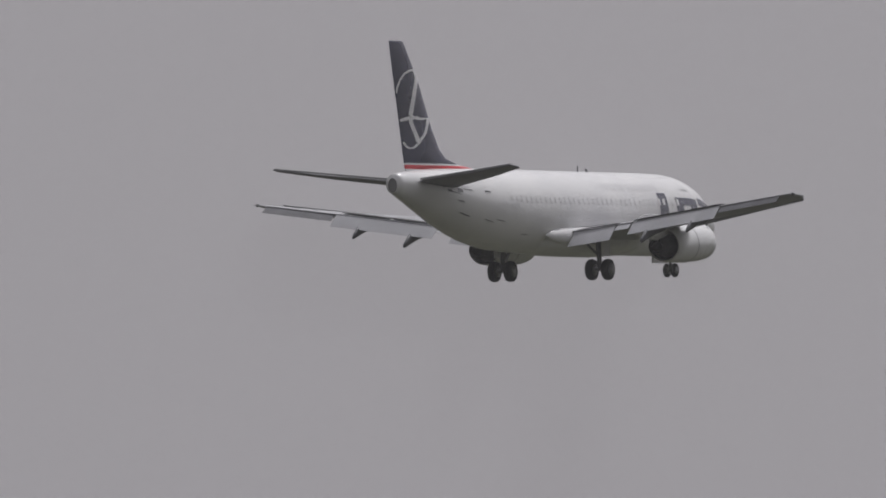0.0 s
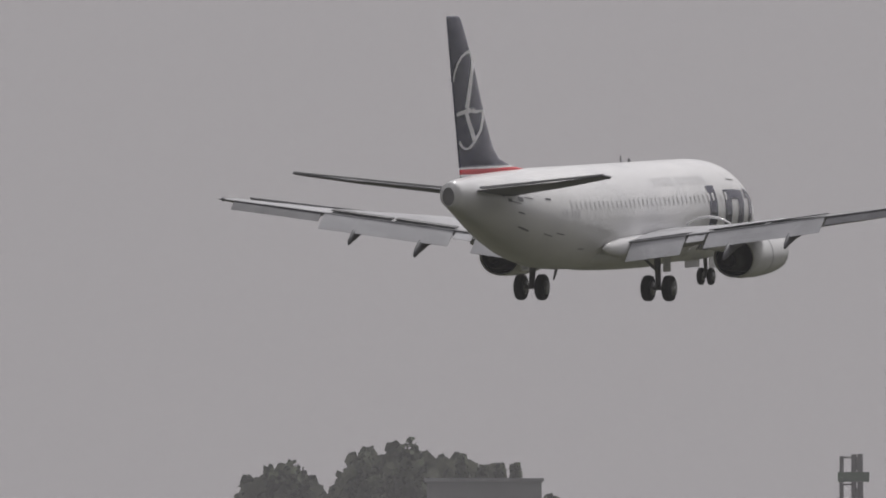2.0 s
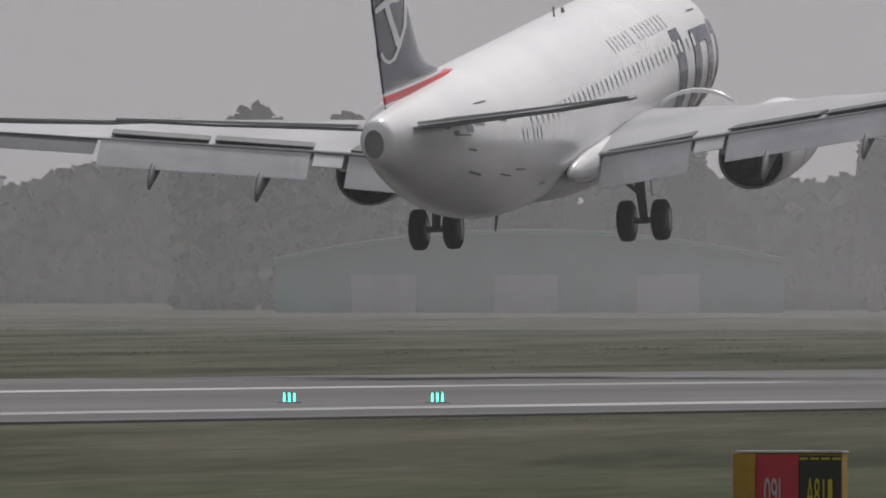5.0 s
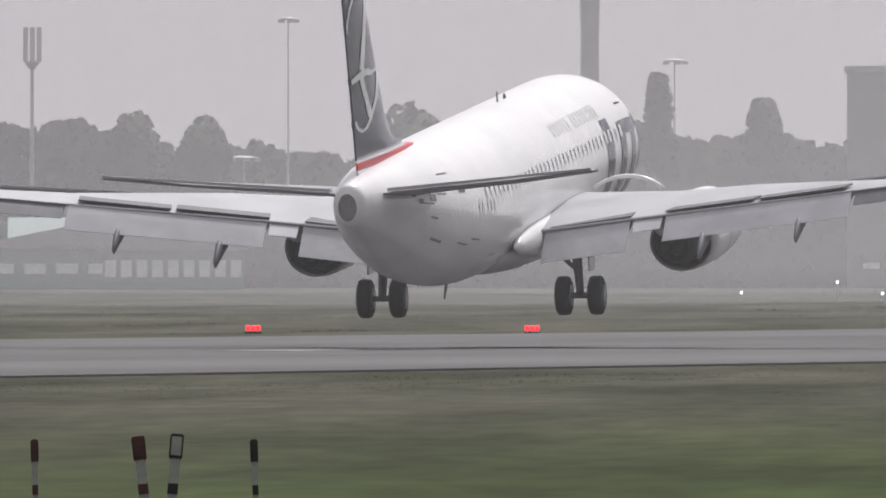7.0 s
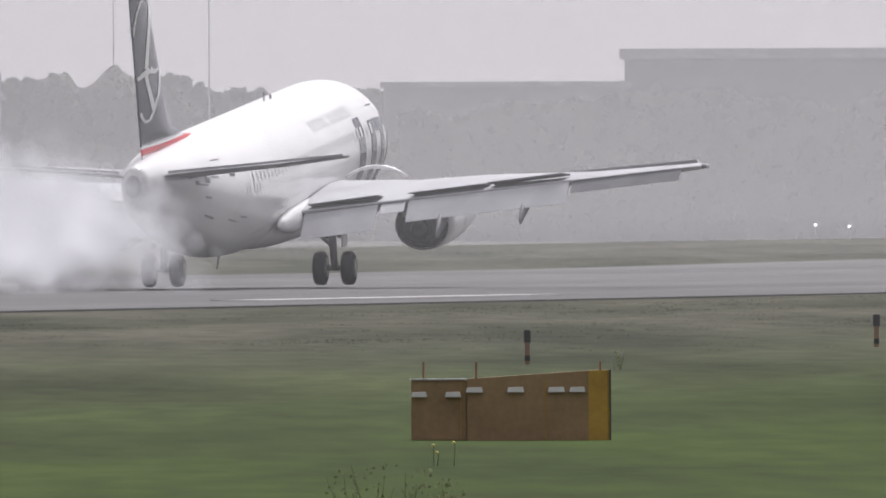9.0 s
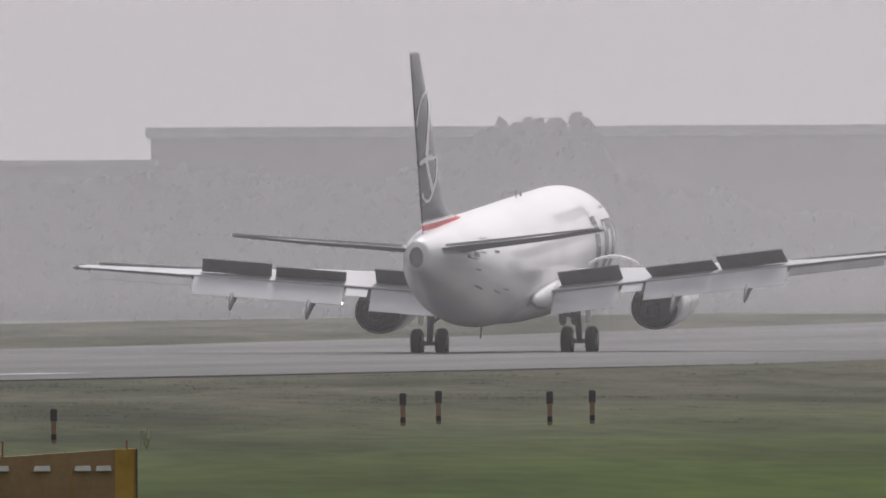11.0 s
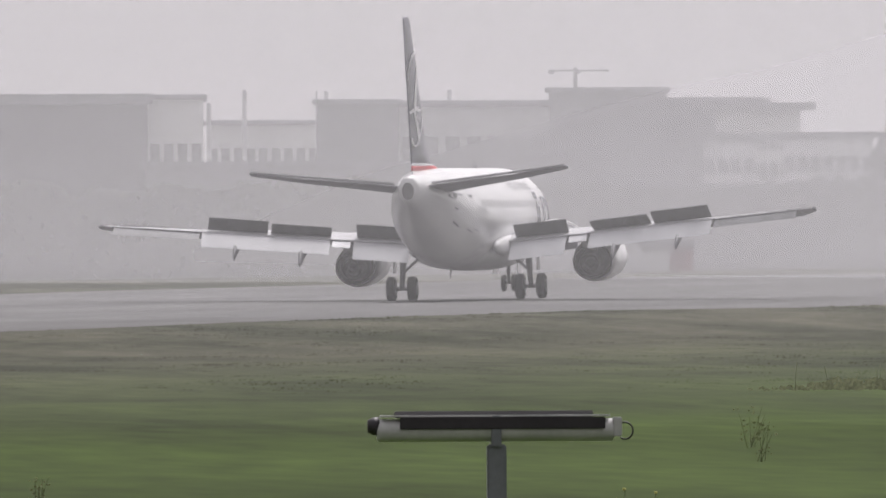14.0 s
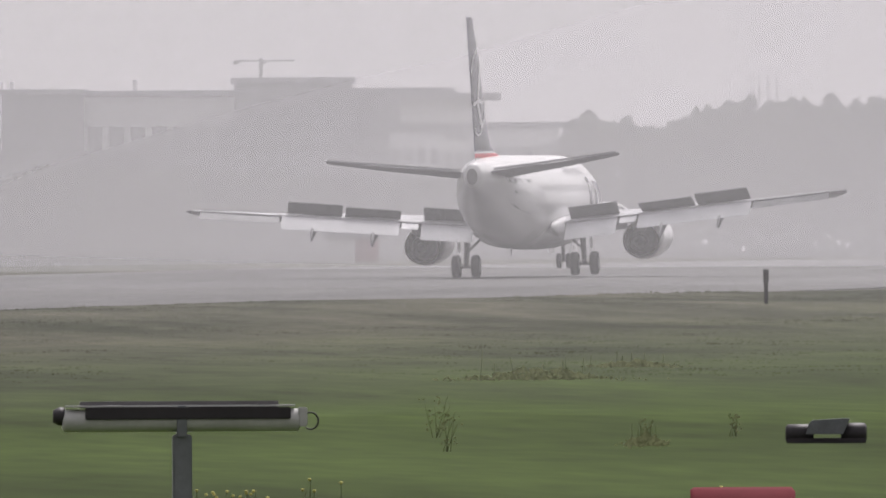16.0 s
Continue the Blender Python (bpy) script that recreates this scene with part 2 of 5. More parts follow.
def build_airliner():
    engines = []
    plane = tagged(new("airliner"), "white twin-engined jet airliner with navy tail, wheels and flaps down", "airliner")
    stations = sorted(set(np.round(np.concatenate([np.linspace(-16.9, -3, 30), np.linspace(-3, 10.3, 8), np.linspace(10.3, 17.12, 26)]), 3)))
    fus = part("fuselage", loft([[hull(y, k * 360 / 48) for k in range(48)] for y in stations]), WHITE, plane, "glossy white fuselage", True)
    part("belly_fairing", loft([[((1.95 * w) * math.sin(a), y, 1.95 + (0.70 * w) * math.cos(a) - 0.05) for a in np.linspace(0, math.tau, 28, endpoint=False)]
                                for y, w in ((-4.6, 0.10), (-4.2, 0.45), (-3.2, 0.78), (-1.5, 0.98), (1, 1.04), (4, 1.04), (6.2, 0.9), (7.6, 0.55), (8.2, 0.15))]), WHITE, plane, "", True)
    for s in (1, -1):
        part("wing_root_fairing", loft([[(s * (1.72 + 0.30 * w * math.cos(a)), y, 2.12 + 0.42 * w * math.sin(a)) for a in np.linspace(0, math.tau, 14, endpoint=False)]
                                        for y, w in ((-4.0, 0.1), (-3.4, 0.55), (-2.2, 0.9), (0, 1.1), (3, 1.2), (5.5, 0.8), (6.6, 0.3))]), WHITE, plane, "", True)
    # Solid dark disc set on the tail end for the exhaust opening.
    part("exhaust_opening", loft([[(w * math.sin(k * math.tau / 20), y, 4.40 + h * math.cos(k * math.tau / 20)) for k in range(20)] for y, w, h in ((-16.80, 0.27, 0.39), (-16.905, 0.24, 0.35))]), EXHAUST, fus, "dark disc for the tail exhaust opening")
    # cabin windows share one mesh on the straight part of the skin
    one = None
    for s in (1, -1):
        one = None
        for i in range(36):
            y = 10.2 - i * 0.508
            if y < -4.2:
                part("cabin_window", patch(y - 0.12, y + 0.12, s * 69, s * 78, 0.022, 3), WINDOW, fus)
                continue
            if one is None:
                one = part("cabin_window", patch(4 - 0.12, 4 + 0.12, s * 69, s * 78, 0.022, 3), WINDOW, fus)
                one.location.y = y - 4
            else:
                w = new("cabin_window", one.data)
                w.parent, w.location = fus, (0, y - 4, 0)
        # doors, hold doors and seams
        for y0, y1, d0, d1 in ((-11.2, -10.4, 52, 96), (11.1, 12.0, 52, 100)):
            part("door_outline", decal([((y0, d0), (y0 + 0.05, d0)), ((y0, d1), (y0 + 0.05, d1))], 0.01, 2), SEAM, fus)
            part("door_outline", decal([((y1, d0), (y1 + 0.05, d0)), ((y1, d1), (y1 + 0.05, d1))], 0.01, 2), SEAM, fus)
            part("door_outline", patch(y0, y1 + 0.05, d0, d0 + 1.3, 0.01, 2), SEAM, fus)
        part("hold_door_mark", patch(-9.0, -8.2, s * 112, s * 113.5, 0.01, 2), SEAM, fus)
        part("small_marking", patch(-12.6, -11.5, s * 66, s * 69, 0.01, 3), LETTER, fus)
        part("small_marking", patch(-12.4, -12.0, s * 74, s * 82, 0.01, 3), SEAM, fus)
        part("static_port_mark", patch(-10.1, -9.6, s * 70, s * 73, 0.01, 3), DARKGREY, fus)
        part("drain_mark", patch(-12.0, -11.2, s * 122, s * 125, 0.01, 3), SEAM, fus)
        for y0, y1, d0, d1 in ((-13.2, -12.9, 80, 86), (-12.9, -12.2, 84, 86), (-13.6, -13.4, 70, 78), (-11.9, -11.2, 73, 75), (-12.4, -11.9, 99, 101.5), (-14.6, -14.4, 62, 68), (-10.0, -9.2, 118, 119.5), (-6.2, -5.6, 126, 128)):
            part("service_panel", patch(y0, y1, s * d0, s * d1, 0.01, 3), SEAM, fus)
        # registration and title as plain bars
        for k in range(5):
            part("registration_bar", patch(-8.6 + k * 0.34 + (0.2 if k > 1 else 0), -8.38 + k * 0.34 + (0.2 if k > 1 else 0), s * 80, s * 90, 0.012, 4), LETTER, fus)
        for k in range(14):
            y = 2.6 + k * 0.42 + (0.3 if k > 5 else 0)
            part("title_bar", patch(y, y + 0.21, s * 45, s * 57, 0.012, 5), LETTER, fus)
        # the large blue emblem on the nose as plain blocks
        for y0, y1, d0, d1 in ((8.2, 9.1, 60, 138), (9.1, 9.8, 126, 138), (10.05, 10.85, 66, 138), (10.85, 11.7, 66, 77), (11.7, 12.5, 66, 138), (10.85, 11.7, 127, 138), (12.75, 14.6, 62, 74), (13.3, 14.0, 74, 134)):
            part("emblem_block", patch(y0, y1, s * d0, s * d1, 0.014, 10), NAVY, fus)
        part("cockpit_window", patch(14.3, 15.1, s * 32, s * 70, 0.012, 6), DARKGREY, fus, "dark cockpit glass")
    for y, h, w in ((3.9, 0.17, 0.24), (3.0, 0.30, 0.03)):
        part("antenna", loft([[(-0.02, y, 5.28), (0.02, y, 5.28), (0.02, y + w, 5.28), (-0.02, y + w, 5.28)],
                              [(-0.01, y - 0.1, 5.28 + h), (0.01, y - 0.1, 5.28 + h), (0.01, y + w * 0.4, 5.28 + h), (-0.01, y + w * 0.4, 5.28 + h)]]), DARKGREY, fus)
    part("belly_antenna", loft([[(-0.02, -4.6, 1.40), (0.02, -4.6, 1.40), (0.02, -4.3, 1.40), (-0.02, -4.3, 1.40)],
                                [(-0.01, -4.9, 0.92), (0.01, -4.9, 0.92), (0.01, -4.75, 0.92), (-0.01, -4.75, 0.92)]]), DARKGREY, fus)
    # fin with its dorsal fillet
    fin_rows = [(4.9, -5.2, -15.4, 0.30), (5.2, -7.4, -15.55, 0.36), (5.45, -9.9, -15.62, 0.38), (5.75, -11.3, -15.72, 0.37), (6.2, -12.0, -15.82, 0.35), (7.3, -12.85, -16.1, 0.31), (9.4, -14.15, -16.65, 0.24), (11.2, -15.6, -17.1, 0.16), (11.3, -15.85, -17.1, 0.10)]

    def fin_at(z):
        zs = [r[0] for r in fin_rows]
        return [float(np.interp(z, zs, [r[k] for r in fin_rows])) for k in (1, 2, 3)]

    def fin_ring(z):
        le, te, th = fin_at(z)
        return [(x, y, z) for y, x in foil(le, te, 0, th, 15)]
    fin = part("fin", loft([fin_ring(z) for z in (5.47, 5.55, 5.75, 5.9, 6.2, 6.6, 7.0, 7.3, 7.8, 8.3, 8.9, 9.4, 10, 10.6, 11.2, 11.3)]), NAVY, plane, "navy blue tail fin", True)
    part("fin_base", loft([fin_ring(z) for z in (4.9, 5.05, 5.15, 5.2)]), WHITE, fin, "white fin base", True)
    part("red_stripe", loft([fin_ring(z) for z in (5.2, 5.3, 5.4)]), RED, fin, "red band at the fin's foot", True)
    part("white_stripe", loft([fin_ring(z) for z in (5.4, 5.44, 5.47)]), WHITE, fin, "", True)

    def fin_side(y, z, s, lift=0.012):
        le, te, th = fin_at(z)
        u = min(0.98, max(0.02, (le - y) / (le - te)))
        h = th * (2.97 * math.sqrt(u) - 1.26 * u - 3.5 * u * u + 2.84 * u ** 3 - u ** 4) * 0.5
        return (s * (h * 1.02 + 0.01 + lift), y, z)

    def fin_mark(pts, w, s):
        """A painted line: points as part of the chord seen from behind, and height."""
        bm = bmesh.new()
        prev = None
        fs = np.linspace(0, 1, 101)
        at = np.linspace(0, len(pts) - 1, 6 * len(pts))
        pts = [(p, z + 0.07 * (z - 6.2)) for p, z in pts]
        pts = [tuple(float(np.interp(k, range(len(pts)), [q[e] for q in pts])) for e in (0, 1)) for k in at]
        for i, (p, z) in enumerate(pts):
            q, r = pts[max(0, i - 1)], pts[min(len(pts) - 1, i + 1)]
            d = Vector((r[0] - q[0], r[1] - q[1])).normalized()
            ww = float(np.interp(i, range(0, len(pts), max(1, len(pts) - 1)), w))
            row = []
            for e in (-0.5, 0.5):
                pp, zz = p - d.y * e * ww, z + d.x * e * ww
                f = float(np.interp(min(0.97, max(0.02, pp)), fs + 0.5 * fs * (1 - fs), fs))
                le, te, th = fin_at(zz)
                row.append(bm.verts.new(fin_side(te + (le - te) * f, zz, s, 0.025)))
            if prev:
                bm.faces.new((prev[0], prev[1], row[1], row[0]))
            prev = row
        return bm
    for s in (1, -1):
        part("emblem_ring", fin_mark([(0.01, 8.60), (0.09, 8.87), (0.28, 9.21), (0.54, 9.50), (0.82, 9.66), (0.97, 9.69)], (0.07, 0.09), s), WHITE, fin, "thin white ring")
        part("emblem_ring", fin_mark([(0.95, 7.57), (0.88, 7.24), (0.76, 6.85), (0.52, 6.42), (0.37, 6.23), (0.23, 6.18), (0.11, 6.28), (0.03, 6.47)], (0.06, 0.09), s), WHITE, fin, "thin white ring")
        part("emblem_stroke", fin_mark([(0.95, 9.67), (0.97, 9.40), (0.81, 8.87), (0.61, 8.20), (0.45, 7.64)], (0.08, 0.15), s), WHITE, fin)
        part("emblem_stroke", fin_mark([(0.41, 7.48), (0.45, 7.14), (0.49, 6.90), (0.53, 6.47)], (0.14, 0.13), s), WHITE, fin)
        part("emblem_stroke", fin_mark([(0.02, 7.41), (0.19, 7.47), (0.40, 7.53), (0.60, 7.58)], (0.12, 0.19), s), WHITE, fin)
        part("emblem_stroke", fin_mark([(0.60, 7.58), (0.72, 7.51), (0.91, 7.54)], (0.20, 0.05), s), WHITE, fin)
        # tailplane
        sr = [(0.35, -11.6, -15.3, 4.52, 0.26), (2.0, -12.75, -15.75, 4.70, 0.20), (4.2, -14.3, -16.35, 4.92, 0.14), (6.2, -15.75, -16.95, 5.18, 0.09), (6.35, -16.1, -16.95, 5.19, 0.06)]
        part("tailplane", loft([[(s * x, y, z - (y - te) * 0.075 + 0.05) for y, z in foil(le, te, zz, th)] for x, le, te, zz, th in sr]), TAILGREY, plane, "grey tailplane", True)
        # Pale strip gives the lit edge above the dark tailplane by colour.
        part("elevator", loft([[(s * x, te + 0.28, zz + 0.05), (s * x, te + 0.25, zz + 0.05 + h), (s * x, te - 0.02, zz + 0.10 + h * 0.7), (s * x, te - 0.02, zz + 0.075)] for x, te, zz, h in ((0.75, -15.42, 4.60, 0.08), (3.0, -16.02, 4.83, 0.065), (6.3, -16.95, 5.19, 0.04))]), FLAPGREY, plane, "pale strip for the lit rear edge")
        # engine
        ex = s * 4.83
        nac = part("engine_nacelle", turned([(5.95, 0.76), (6.12, 0.81), (6.18, 0.87), (6.08, 0.92), (5.6, 0.96), (4.9, 0.98), (4.0, 0.97), (2.9, 0.91), (2.2, 0.83), (2.18, 0.79), (2.4, 0.77)], "y", 32, (ex, 0, 1.60), 0.9, False), WHITE, plane, "white engine cowling", True)
        part("intake", turned([(5.97, 0.755), (5.3, 0.73), (5.25, 0.2), (5.6, 0.02)], "y", 28, (ex, 0, 1.60), 0.9, False), DUCTBLACK, nac, "", True)
        part("fan_duct", turned([(2.30, 0.765), (3.2, 0.72), (3.3, 0.5), (3.3, 0.02)], "y", 28, (ex, 0, 1.60), 0.9, False), DUCTBLACK, nac, "dark fan duct", True)
        part("core_nozzle", turned([(3.2, 0.58), (2.4, 0.56), (1.8, 0.47), (1.3, 0.38), (1.31, 0.35), (1.6, 0.34)], "y", 26, (ex, 0, 1.60)), METAL, nac, "worn metal core nozzle", True)
        part("exhaust_cone", turned([(1.7, 0.28), (1.25, 0.18), (0.85, 0.03)], "y", 18, (ex, 0, 1.60)), METAL, nac, "", True)
        part("cowling_seam", turned([(4.12, 0.978), (4.06, 0.976)], "y", 32, (ex, 0, 1.60), 0.9), SEAM, nac, "", True)
        engines.append(nac)
        part("pylon", loft([[(ex + e * w, y, z) for e, z in ((-1, zb), (1, zb), (1, zt), (-1, zt))] for y, w, zb, zt in ((5.3, 0.04, 2.4, 2.62), (4.2, 0.16, 2.2, 2.72), (2.2, 0.18, 1.85, 2.6), (0.2, 0.12, 2.0, 2.4), (-0.8, 0.04, 2.2, 2.35))]), WHITE, plane, "", True)
        # main gear
        gx = s * 2.615
        leg = part("main_gear_leg", rod((gx, 0, 0.5), (gx - s * 0.1, 0.05, 2.1), 0.10, 0.15), STRUT, plane, "dark metal gear leg", True)
        part("axle", rod((gx - 0.50, 0, 0.508), (gx + 0.50, 0, 0.508), 0.08), STRUT, leg)
        part("drag_brace", rod((gx, 0.05, 1.1), (gx - s * 0.9, 0.1, 1.9), 0.06), STRUT, leg)
        part("torque_link", rod((gx, -0.18, 0.62), (gx, -0.1, 1.25), 0.05), STRUT, leg)
        part("gear_door", boxed(gx + s * 0.30 - 0.02, gx + s * 0.30 + 0.02, -0.3, 0.5, 1.15, 2.0, 0.01), WHITE, leg)
        for e in (-0.43, 0.43):
            ty = part("tyre", turned([(-0.19, 0.30), (-0.185, 0.40), (-0.15, 0.475), (-0.09, 0.505), (0, 0.508), (0.09, 0.505), (0.15, 0.475), (0.185, 0.40), (0.19, 0.30)], "x", 28, (gx + e, 0, 0.508)), TYRE, leg, "black tyre", True)
            part("rim", turned([(-0.192, 0.29), (-0.12, 0.18), (0.12, 0.18), (0.192, 0.29)], "x", 20, (gx + e, 0, 0.508)), RIM, leg, "", True)
    # nose gear
    leg = part("nose_gear_leg", rod((0, 13.07, 0.65), (0, 12.9, 1.9), 0.07, 0.10), STRUT, plane, "", True)
    part("axle", rod((-0.3, 13.07, 0.645), (0.3, 13.07, 0.645), 0.05), STRUT, leg)
    for e in (-0.21, 0.21):
        part("tyre", turned([(-0.10, 0.2), (-0.095, 0.28), (-0.06, 0.335), (0, 0.343), (0.06, 0.335), (0.095, 0.28), (0.10, 0.2)], "x", 24, (e, 13.07, 0.645)), TYRE, leg, "", True)
        part("rim", turned([(-0.102, 0.19), (-0.05, 0.12), (0.05, 0.12), (0.102, 0.19)], "x", 16, (e, 13.07, 0.645)), RIM, leg, "", True)
        part("nose_gear_door", boxed(e * 2.4 - 0.015, e * 2.4 + 0.015, 12.0, 13.7, 1.0, 1.5, 0.008), WHITE, leg)
    # wings, with flaps and spoilers that hinge on them
    wings, spoilers = [], []
    for s in (1, -1):
        root = Vector((s * ROOT.x, ROOT.y, ROOT.z))

        def own(p):
            return (s * p[0] - root.x, p[1] - root.y, p[2] - root.z)
        rings = []
        for x in (1.3, 1.7, 2.6, 3.6, 4.7, 5.2, 7, 9, 10.7, 12.5, 14.1, 14.36, 14.44):
            chord_cut = 0.35 if x > 14.3 else 0
            th = float(np.interp(x, [1.3, 4.8, 14.0, 14.44], [0.88, 0.52, 0.22, 0.08]))
            rings.append([own((x, y, z)) for y, z in [(yy, zz - (yy - wing_te(x)) * 0.07 * step(7, 12, x)) for yy, zz in foil(wing_le(x) - chord_cut, wing_te(x), wing_z(x) + th * 0.12, th)]])
        wing = part("wing", loft(rings), GREY, plane, "grey swept wing", True)
        wing.location = root
        wings.append((wing, s))

        def slab(name, x0, x1, chord, drop, ahead, label, material, gap=0.0, th=0.13):
            rows = []
            for x in np.linspace(x0, x1, 4):
                y, z = wing_te(x) + ahead, wing_z(x) - gap
                dy, dz = math.cos(radians(drop)), math.sin(radians(drop))
                ring = []
                for k, h in ((0, 0), (0.06, 0.5), (0.2, 0.8), (0.5, 0.7), (1, 0.08), (1, -0.08), (0.5, -0.35), (0.15, -0.5)):
                    ring.append(own((x, y - dy * k * chord + dz * h * th, z - dz * k * chord + dy * h * th)))
                rows.append(ring)
            return part(name, loft(rows), material, wing, label)
        slab("inboard_flap", 2.05, 4.30, 1.15, 40, 0.10, "lowered inboard flap", FLAPGREY, -0.08, 0.16)
        slab("inboard_flap_vane", 2.05, 4.30, 0.45, 24, 0.42, "", FLAPGREY, 0.0, 0.12)
        slab("outboard_flap", 5.25, 10.3, 0.98, 38, 0.08, "lowered outboard flap", FLAPGREY, -0.06, 0.14)
        slab("outboard_flap_vane", 5.25, 10.3, 0.38, 22, 0.36, "", FLAPGREY, 0.0, 0.10)
        # Dark grey here paints the shaded strip under the outer wing.
        slab("aileron", 10.4, 13.8, 0.62, 30, 0.10, "aileron in dark grey for underside shade", DARKGREY, -0.02, 0.08)
        slab("thrust_gate", 4.42, 5.15, 0.62, 24, 0.15, "pale thrust gate", FLAPGREY, -0.02, 0.13)
        for x, big in ((6.35, 1.0), (8.95, 0.9)):
            y, z = wing_te(x), wing_z(x)
            part("flap_fairing", loft([[own((x + w * big * math.cos(a), y + yy * big, z + zz * big + h * big * math.sin(a))) for a in np.linspace(0, math.tau, 10, endpoint=False)]
                                       for yy, zz, w, h in ((2.0, -0.22, 0.03, 0.05), (1.2, -0.34, 0.11, 0.2), (0.2, -0.46, 0.13, 0.26), (-0.7, -0.72, 0.11, 0.25), (-1.2, -0.98, 0.06, 0.15), (-1.35, -1.05, 0.01, 0.03))]), DARKGREY, wing, "", True)
        part("leading_edge_slat", loft([[own((x, wing_le(x) + 0.25 + 0.26 * c, wing_z(x) - 0.10 + 0.16 * d)) for c, d in ((0.9, -0.4), (1, 0), (0.6, 0.7), (-0.4, 1.2), (-1.0, 1.3), (-0.2, 0.6), (0.3, 0), (0.4, -0.8))] for x in (5.5, 8, 11, 13.9)]), FLAPGREY, wing, "", True)
        part("krueger_flap", loft([[own((x, wing_le(x) + 0.35 + 0.22 * c, wing_z(x) - 0.12 + 0.3 * d)) for c, d in ((0.6, -1), (1, -0.6), (0.7, 0.5), (-0.6, 1.1), (-0.8, 0.9), (0.3, 0.2))] for x in (2.1, 3.0, 3.9)]), FLAPGREY, wing)
        arch = [own((x, 4.7, wing_z(2.6) + 0.48 + 0.38 * math.sin(math.pi * (x - 2.1) / 1.9) ** 0.6)) for x in np.linspace(2.12, 3.98, 15)]
        part("krueger_rim", loft([[tuple(Vector(p) + Vector((0.06 * math.cos(q) * math.cos(t), 0.06 * math.sin(q), 0.06 * math.cos(q) * math.sin(t)))) for q in np.linspace(0, math.tau, 7, endpoint=False)]
                                  for p, t in zip(arch, np.linspace(math.pi, 0, 15))]), WHITE, wing, "pale rounded rim", True)
        part("wingtip_light", turned([(0, 0.02), (0.04, 0.07), (0.12, 0.08), (0.2, 0.03)], "x", 10, own((14.38, wing_te(14.4) + 0.15, wing_z(14.4)))), DARKGREY, wing)
        for x0, x1, chord in ((2.15, 4.30, 0.85), (5.30, 7.72, 0.72), (7.80, 10.20, 0.66)):
            xm = (x0 + x1) / 2
            hinge = Vector(own((xm, wing_te(xm) + chord + 0.15, wing_z(xm) + 0.15)))
            half = (x1 - x0) / 2
            yaw = math.degrees(math.atan((wing_te(x1) - wing_te(x0)) / (x1 - x0))) * s
            bm = loft([[(e * half, 0.02, 0), (e * half, -chord, -0.02), (e * half, -chord, 0.015), (e * half, 0, 0.05)] for e in (-1, 1)])
            sp = part("spoiler", bm, SPOIL, wing, "spoiler panel")
            tilt = math.degrees(math.atan(0.1217)) * -s
            spoilers.append((sp, hinge, tilt, yaw, {2.15: 0.85, 5.30: 0.62, 7.80: 0.92}[x0]))
    return plane, wings, spoilers, engines


airliner, WINGS, SPOILERS, ENGINES = build_airliner()

# seconds, place of the wheels' mid-point and its turns in degrees
FLY = [
    (0.0, -592.3, 1375.2, 23.44, 0.25, -0.63, -3.10),
    (0.5, -536.2, 1338.0, 20.66, 0.94, 0.04, -2.66),
    (1.0, -423.2, 1146.1, 16.42, 1.51, 0.45, -2.22),
    (1.5, -370.7, 1074.4, 15.76, 1.75, 0.50, -1.76),
    (2.0, -380.3, 1146.1, 13.46, 1.98, 0.72, -1.06),
    (2.5, -365.6, 1136.2, 10.89, 2.55, 0.96, -0.41),
    (3.0, -333.8, 1076.3, 7.78, 3.50, 0.85, 0.27),
    (3.2, -336.5, 1099.3, 6.91, 3.86, 0.66, 0.47),
    (5.5, -172.8, 686.9, -0.34, 7.27, -2.90, 1.67),
    (6.0, -172.5, 720.4, -1.13, 7.58, -3.04, 1.24),
    (6.5, -172.5, 751.9, -1.45, 6.82, -2.32, 1.15),
    (7.0, -172.5, 785.8, -1.62, 5.41, -0.91, 1.14),
    (7.5, -172.4, 816.1, -1.87, 4.87, 0.43, 0.62),
    (8.0, -172.7, 851.2, -2.10, 4.69, 0.65, 0.25),
    (8.5, -172.9, 884.2, -2.49, 5.22, -0.10, -0.43),
    (9.0, -172.3, 915.6, -2.35, 4.84, -0.41, -0.68),
    (9.5, -171.9, 945.4, -2.46, 4.59, -0.38, -0.91),
    (10.0, -172.5, 983.4, -2.57, 4.63, -0.28, -0.96),
    (12.5, -173.1, 1150.8, -2.30, 0.33, -1.28, 0.41),
    (13.0, -172.9, 1182.6, -2.20, 0.19, -1.12, 0.51),
    (13.5, -172.4, 1209.0, -2.17, 0.19, -1.35, 0.36),
    (14.0, -172.3, 1240.2, -2.06, 0.12, -1.13, 0.31),
    (14.5, -171.9, 1266.6, -1.96, 0.17, -1.24, 0.20),
    (15.0, -171.9, 1298.0, -1.86, 0.14, -1.28, 0.19),
    (15.5, -171.6, 1324.3, -1.83, 0.14, -1.24, 0.05),
    (16.0, -171.0, 1349.5, -1.73, 0.16, -1.48, -0.22),
]

